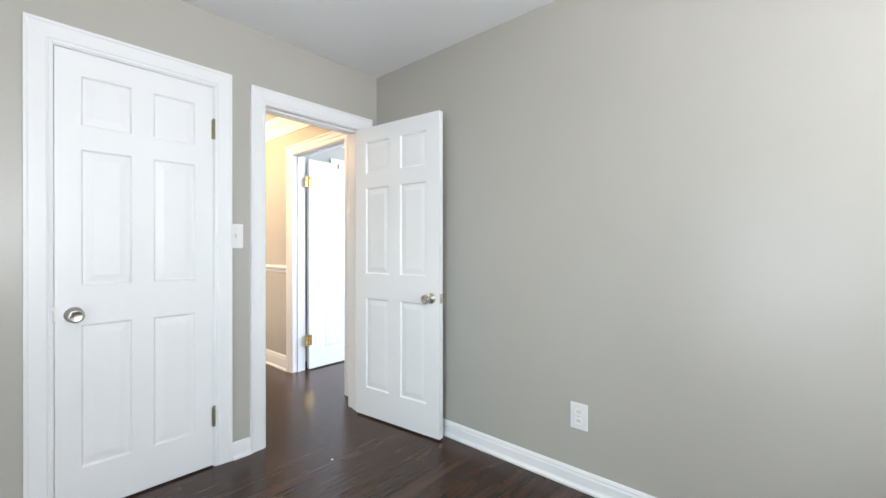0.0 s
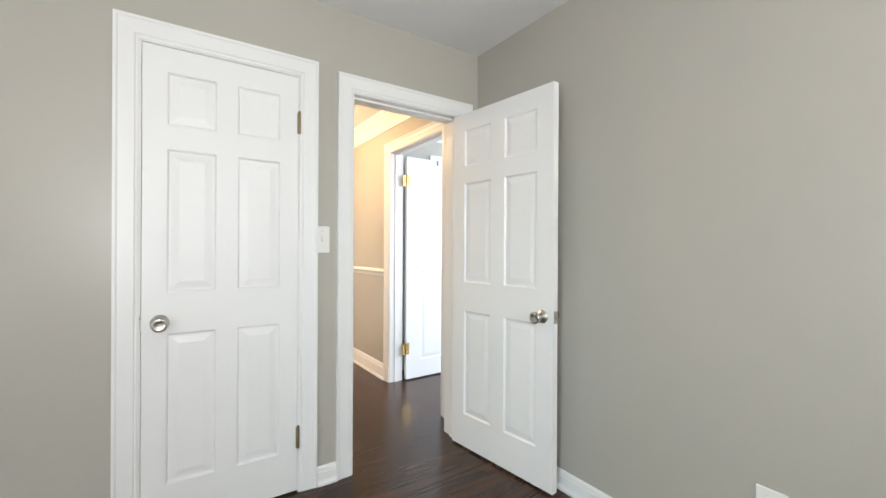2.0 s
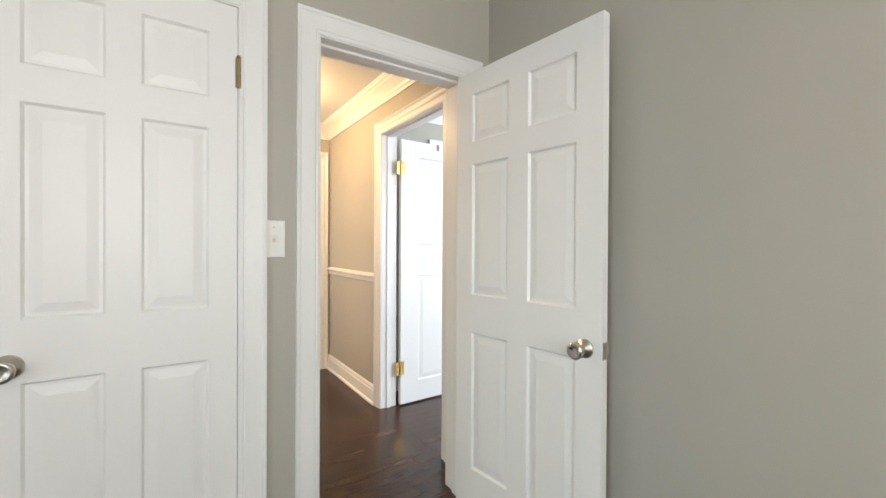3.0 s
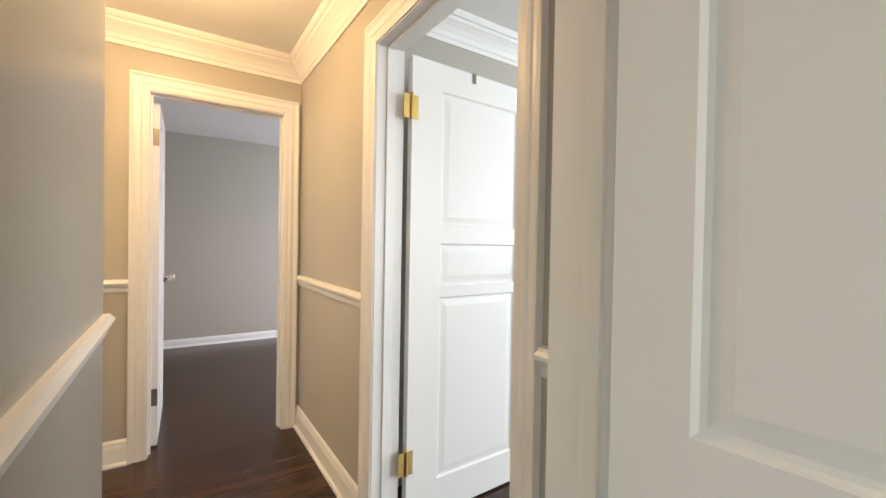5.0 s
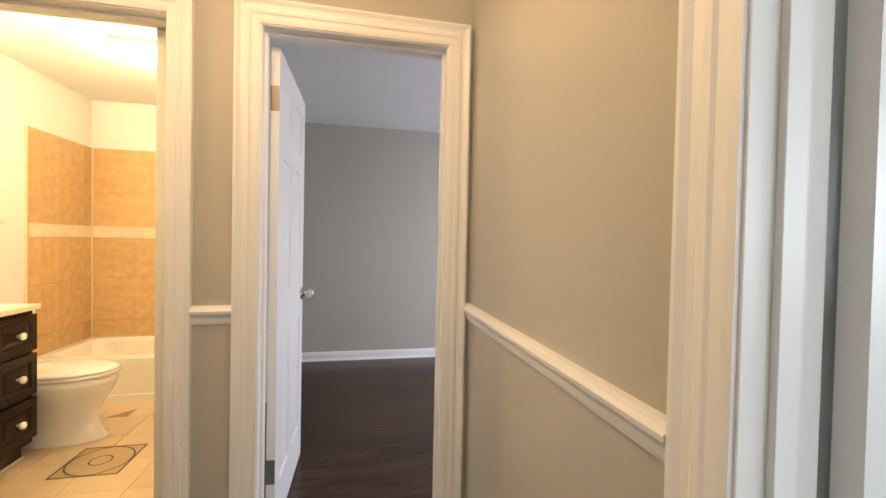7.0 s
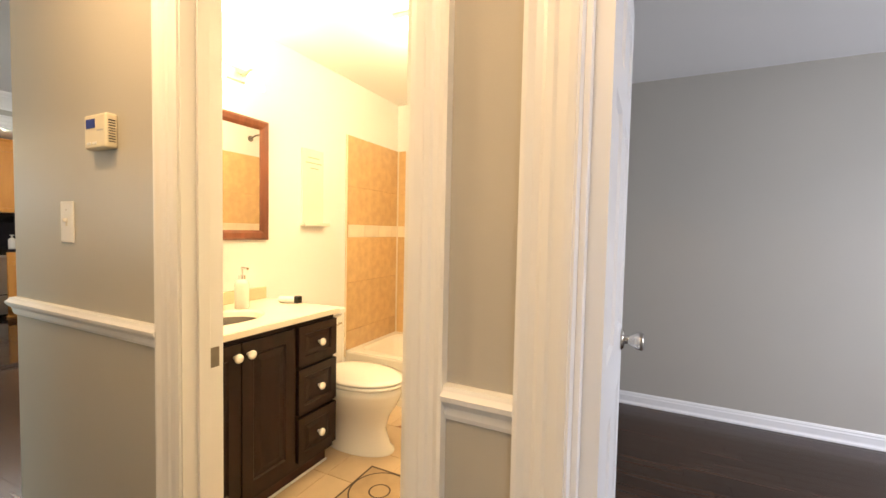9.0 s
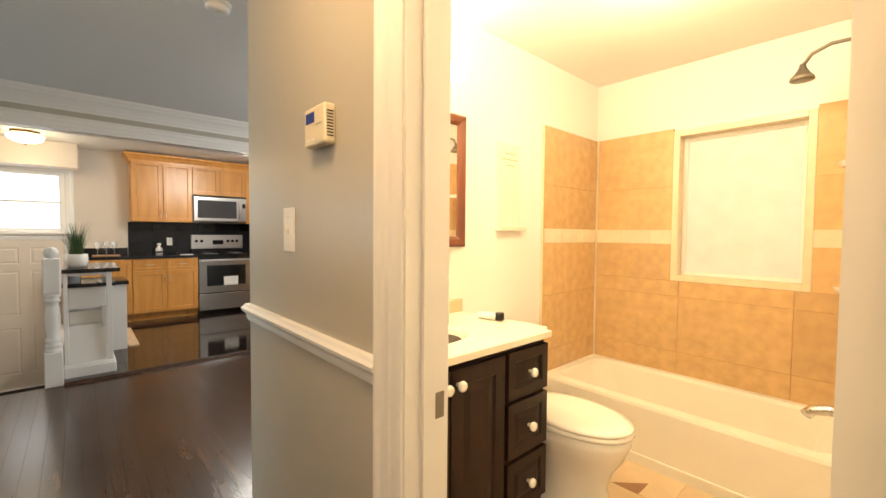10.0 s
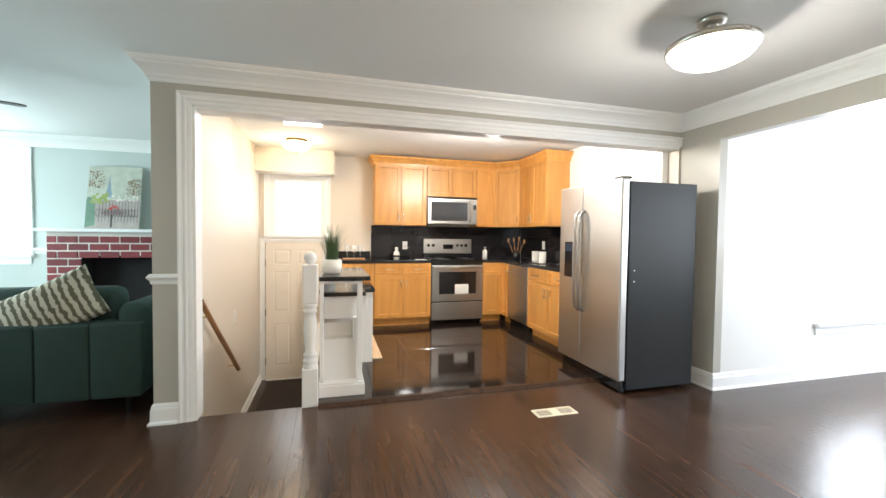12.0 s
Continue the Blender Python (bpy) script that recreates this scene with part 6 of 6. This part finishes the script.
# ---- pieces of floors and walls ----
def wood_island(name, src_dark, src_light, rough):
    m = wood(name, src_dark, src_light, rough, (1.0, 12, 12), 0.0, 0.0, 0.025)
    nt = m.node_tree
    b = nt.nodes["Principled BSDF"]
    b.inputs["Specular IOR Level"].default_value = 0.36
    geo, hsv, rm = nt.nodes.new("ShaderNodeNewGeometry"), nt.nodes.new("ShaderNodeHueSaturation"), nt.nodes.new("ShaderNodeMapRange")
    rm.inputs["To Min"].default_value, rm.inputs["To Max"].default_value = 0.8, 1.2
    nt.links.new(geo.outputs["Random Per Island"], rm.inputs["Value"])
    nt.links.new(rm.outputs["Result"], hsv.inputs["Value"])
    src = b.inputs["Base Color"].links[0].from_socket
    nt.links.new(src, hsv.inputs["Color"])
    nt.links.new(hsv.outputs["Color"], b.inputs["Base Color"])
    return m


PLW = 0.0826


def plank_rows(rects, seed):
    """Boards along x in random lengths: (x0, x1, y0, y1)."""
    rng = random.Random(seed)
    for x0, x1, y0, y1 in rects:
        y = y0
        while y < y1 - 0.005:
            yy = min(y + PLW, y1)
            x = x0
            first = rng.uniform(0.35, 1.3)
            while x < x1 - 1e-4:
                e = x + (first if x == x0 else rng.choice((0.7, 0.95, 1.2, 1.5)))
                if e > x1 - 0.25:
                    e = x1
                yield x, e, y, yy
                x = e
            y += PLW


floor = thing("floor", (0, 0, 0), "dark stained wooden plank floor with a satin sheen", "floor", kind="structure")
pm = bmesh.new()
c = 0.0004
prof = [(0.0003, -0.02), (0.0003, -c), (0.0003 + c, 0.0), (PLW - 0.0003 - c, 0.0), (PLW - 0.0003, -c), (PLW - 0.0003, -0.02)]
ends = [[pm.verts.new((x, y, z)) for y, z in prof] for x in (0.0003, 0.9995)]
pm.faces.new(ends[0]), pm.faces.new(ends[1])
for i in range(6):
    pm.faces.new((ends[0][i], ends[0][(i + 1) % 6], ends[1][(i + 1) % 6], ends[1][i]))
bmesh.ops.recalc_face_normals(pm, faces=pm.faces)
plank_mesh = bpy.data.meshes.new("plank")
pm.to_mesh(plank_mesh)
pm.free()
plank_mesh.materials.append(FLOOR)
NEAR = [(-3.445, -0.56, 3.40, 7.66), (-0.56, 2.345, 3.90, 5.07), (1.47, 2.345, 2.77, 3.90), (0.2, 2.40, 1.3, 2.77)]
for x, e, y, yy in plank_rows(NEAR, 3):
    o = new("plank", plank_mesh)
    o.parent = floor
    o.location = (x, y, 0)
    o.scale = (e - x, (yy - y) / PLW, 1)
FAR = [(-1.0, 0.2, -2.0, 2.77), (0.2, 2.40, -2.0, 1.3), (2.40, 5.6, 0.6, 2.77), (2.345, 5.6, 2.77, 5.0), (1.22, 5.0, 5.07, 7.9), (-6.2, -3.445, -1.0, 3.40), (-3.445, -1.0, -1.0, 3.40), (-2.99, 0.3, 7.66, 10.5)]
verts, faces = [], []
for x, e, y, yy in plank_rows(FAR, 8):
    n = len(verts)
    g = 0.0008
    verts += [(px, py, pz) for pz in (-0.02, 0.0) for px, py in ((x + g, y + g), (e - g, y + g), (e - g, yy - g), (x + g, yy - g))]
    faces += [tuple(n + i for i in f) for f in ((4, 5, 6, 7), (0, 1, 5, 4), (1, 2, 6, 5), (2, 3, 7, 6), (3, 0, 4, 7))]
me = bpy.data.meshes.new("far_planks")
me.from_pydata(verts, [], faces)
me.materials.append(wood_island("dark_stained_oak_floor_far", (0.028, 0.0145, 0.0092), (0.062, 0.0315, 0.0190), 0.25))
fo = new("far_planks", me)
fo.parent = floor
tagged(fo, "dark stained boards farther off", kind="stuff")


def tiles(parent, name, mesh_mat, cells, axis, base, depth, gap=0.0014):
    """Flat tiles on a plane: axis is its normal, base and base + depth its faces; cells are (a0, a1, b0, b1)."""
    cache = {}
    for a0, a1, b0, b1 in cells:
        key = (round(a1 - a0, 3), round(b1 - b0, 3))
        if key not in cache:
            w, h = key[0] - gap, key[1] - gap
            lo, hi = sorted((0, depth))
            if axis == "z":
                bm = box((0, 0, lo), (w, h, hi), 0.0012, 1)
            elif axis == "y":
                bm = box((0, lo, 0), (w, hi, h), 0.0012, 1)
            else:
                bm = box((lo, 0, 0), (hi, w, h), 0.0012, 1)
            me = bpy.data.meshes.new(name)
            bmesh.ops.recalc_face_normals(bm, faces=bm.faces)
            bm.to_mesh(me)
            bm.free()
            me.materials.append(mesh_mat)
            cache[key] = me
        o = new(name, cache[key])
        o.parent = parent
        g = gap / 2
        o.location = {"z": (a0 + g, b0 + g, base), "y": (a0 + g, base, b0 + g), "x": (base, a0 + g, b0 + g)}[axis]


def cells(a0, a1, b0, b1, w, h, shift=0.0):
    out, b, k = [], b0, 0
    while b < b1 - 0.01:
        a = a0 - (shift if k % 2 else 0)
        while a < a1 - 0.01:
            p, q = max(a, a0), min(a + w, a1)
            if q - p > 0.02:
                out.append((p, q, b, min(b + h, b1)))
            a += w
        b += h
        k += 1
    return out


kf = thing("kitchen_floor", (0, 0, 0), "polished dark brown kitchen floor tiles", "floor", kind="structure")
part("tile_bed", box((-6.5, 4.42, -0.03), (-3.455, 7.6, 0.016)), GROUT, kf)
tiles(kf, "floor_tile", FLOOR_TILE, cells(-6.5, -3.455, 4.42, 7.6, 0.457, 0.457), "z", 0.008, KF - 0.008, 0.003)
bfl = thing("bathroom_floor", (0, 0, 0), "beige travertine bathroom floor tiles", "floor", kind="structure")
part("tile_bed", box((-0.42, 5.075, -0.02), (1.13, 6.90, 0.008)), LIGHT_GROUT, bfl)
tiles(bfl, "floor_tile", BEIGE_TILE, cells(-0.42, 1.13, 5.075, 6.88, 0.305, 0.305), "z", 0.004, 0.008, 0.003)
TERRA = mat("brown_inset_tile", (0.30, 0.15, 0.07), 0.35, 0, 12, 0.2)
for x, y in ((0.23, 6.60), (0.60, 6.52), (0.72, 6.58), (1.0, 5.38), (0.40, 5.45)):
    bm = bmesh.new()
    lo, hi = [[bm.verts.new((x + dx, y + dy, z)) for dx, dy in ((0, 0), (0.13, 0), (0.13, 0.13))] for z in (0.0115, 0.0126)]
    bm.faces.new(lo), bm.faces.new(hi)
    for i in range(3):
        bm.faces.new((lo[i], lo[(i + 1) % 3], hi[(i + 1) % 3], hi[i]))
    part("inset_tile", bm, TERRA, bfl, "brown triangular inset tile")

# tub surround
ROWS = [(0.35, 0.50), (0.50, 0.88), (0.88, 1.235), (1.335, 1.63), (1.63, 2.02)]
BAND = (1.235, 1.335)
sw = thing("tile_surround_west", (0, 0, 0), "tan marbled wall tiles with a cream border at the tub's head", "wall", kind="structure")
part("tile_bed", box((-0.42, 6.875, 0.35), (-0.414, 7.60, 2.02)), LIGHT_GROUT, sw)
for z0, z1 in ROWS:
    tiles(sw, "wall_tile", TAN_TILE, cells(6.875, 7.59, z0, z1, 0.60, z1 - z0), "x", -0.416, 0.010)
tiles(sw, "border_tile", BORDER_TILE, cells(6.895, 7.59, *BAND, 0.20, 0.10), "x", -0.416, 0.011)
se = thing("tile_surround_east", (0, 0, 0), "tan marbled wall tiles with a cream border by the shower", "wall", kind="structure")
part("tile_bed", box((1.124, 6.88, 0.35), (1.13, 7.60, 2.02)), LIGHT_GROUT, se)
for z0, z1 in ROWS:
    tiles(se, "wall_tile", TAN_TILE, cells(6.88, 7.59, z0, z1, 0.60, z1 - z0), "x", 1.126, -0.010)
tiles(se, "border_tile", BORDER_TILE, cells(6.88, 7.59, *BAND, 0.20, 0.10), "x", 1.126, -0.011)
sn = thing("tile_surround_north", (0, 0, 0), "tan marbled wall tiles with a cream border round the window", "wall", kind="structure")
wx0, wx1, wz0, wz1 = 0.14, 0.865, 0.985, 2.0
for a, b in ((-0.41, wx0), (wx1, 1.12)):
    part("tile_bed", box((a, 7.594, 0.35), (b, 7.60, 2.02)), LIGHT_GROUT, sn)
part("tile_bed", box((wx0, 7.594, 0.35), (wx1, 7.60, wz0)), LIGHT_GROUT, sn)
for z0, z1 in ROWS[:2] + [(0.88, wz0)]:
    tiles(sn, "wall_tile", TAN_TILE, cells(-0.405, 1.115, z0, z1, 0.60, z1 - z0, 0.3), "y", 7.596, -0.010)
for z0, z1 in [(wz0, 1.235)] + ROWS[3:]:
    for a, b in ((-0.405, wx0), (wx1, 1.115)):
        tiles(sn, "wall_tile", TAN_TILE, cells(a, b, z0, z1, 0.60, z1 - z0), "y", 7.596, -0.010)
for a, b in ((-0.405, wx0), (wx1, 1.115)):
    tiles(sn, "border_tile", BORDER_TILE, cells(a, b, *BAND, 0.20, 0.10), "y", 7.596, -0.011)
structure(link("tile_corner_bead", box((-0.405, 7.575, 0.35), (-0.392, 7.588, 2.02), 0.004), BORDER_TILE), "cream corner bead in the tub surround", "trim")
structure(link("tile_edge_bead", box((-0.42, 6.863, 0.30), (-0.406, 6.875, 2.02), 0.003), BORDER_TILE), "cream edge bead of the tub surround", "trim")

# kitchen backsplash
kb = thing("backsplash_west", (0, 0, 0), "glossy black tile backsplash behind the range", "backsplash", kind="structure")
part("tile_bed", box((-6.5, 5.12, CT), (-6.492, 7.59, UB)), GROUT, kb)
tiles(kb, "wall_tile", BLACK_TILE, cells(5.12, 7.58, CT + 0.002, UB - 0.002, 0.305, 0.1725), "x", -6.494, 0.008)
kn = thing("backsplash_north", (0, 0, 0), "glossy black tile backsplash along the worktop", "backsplash", kind="structure")
part("tile_bed", box((-6.48, 7.592, CT), (-3.97, 7.60, UB)), GROUT, kn)
tiles(kn, "wall_tile", BLACK_TILE, cells(-6.48, -3.97, CT + 0.002, UB - 0.002, 0.305, 0.1725), "y", 7.594, -0.008)
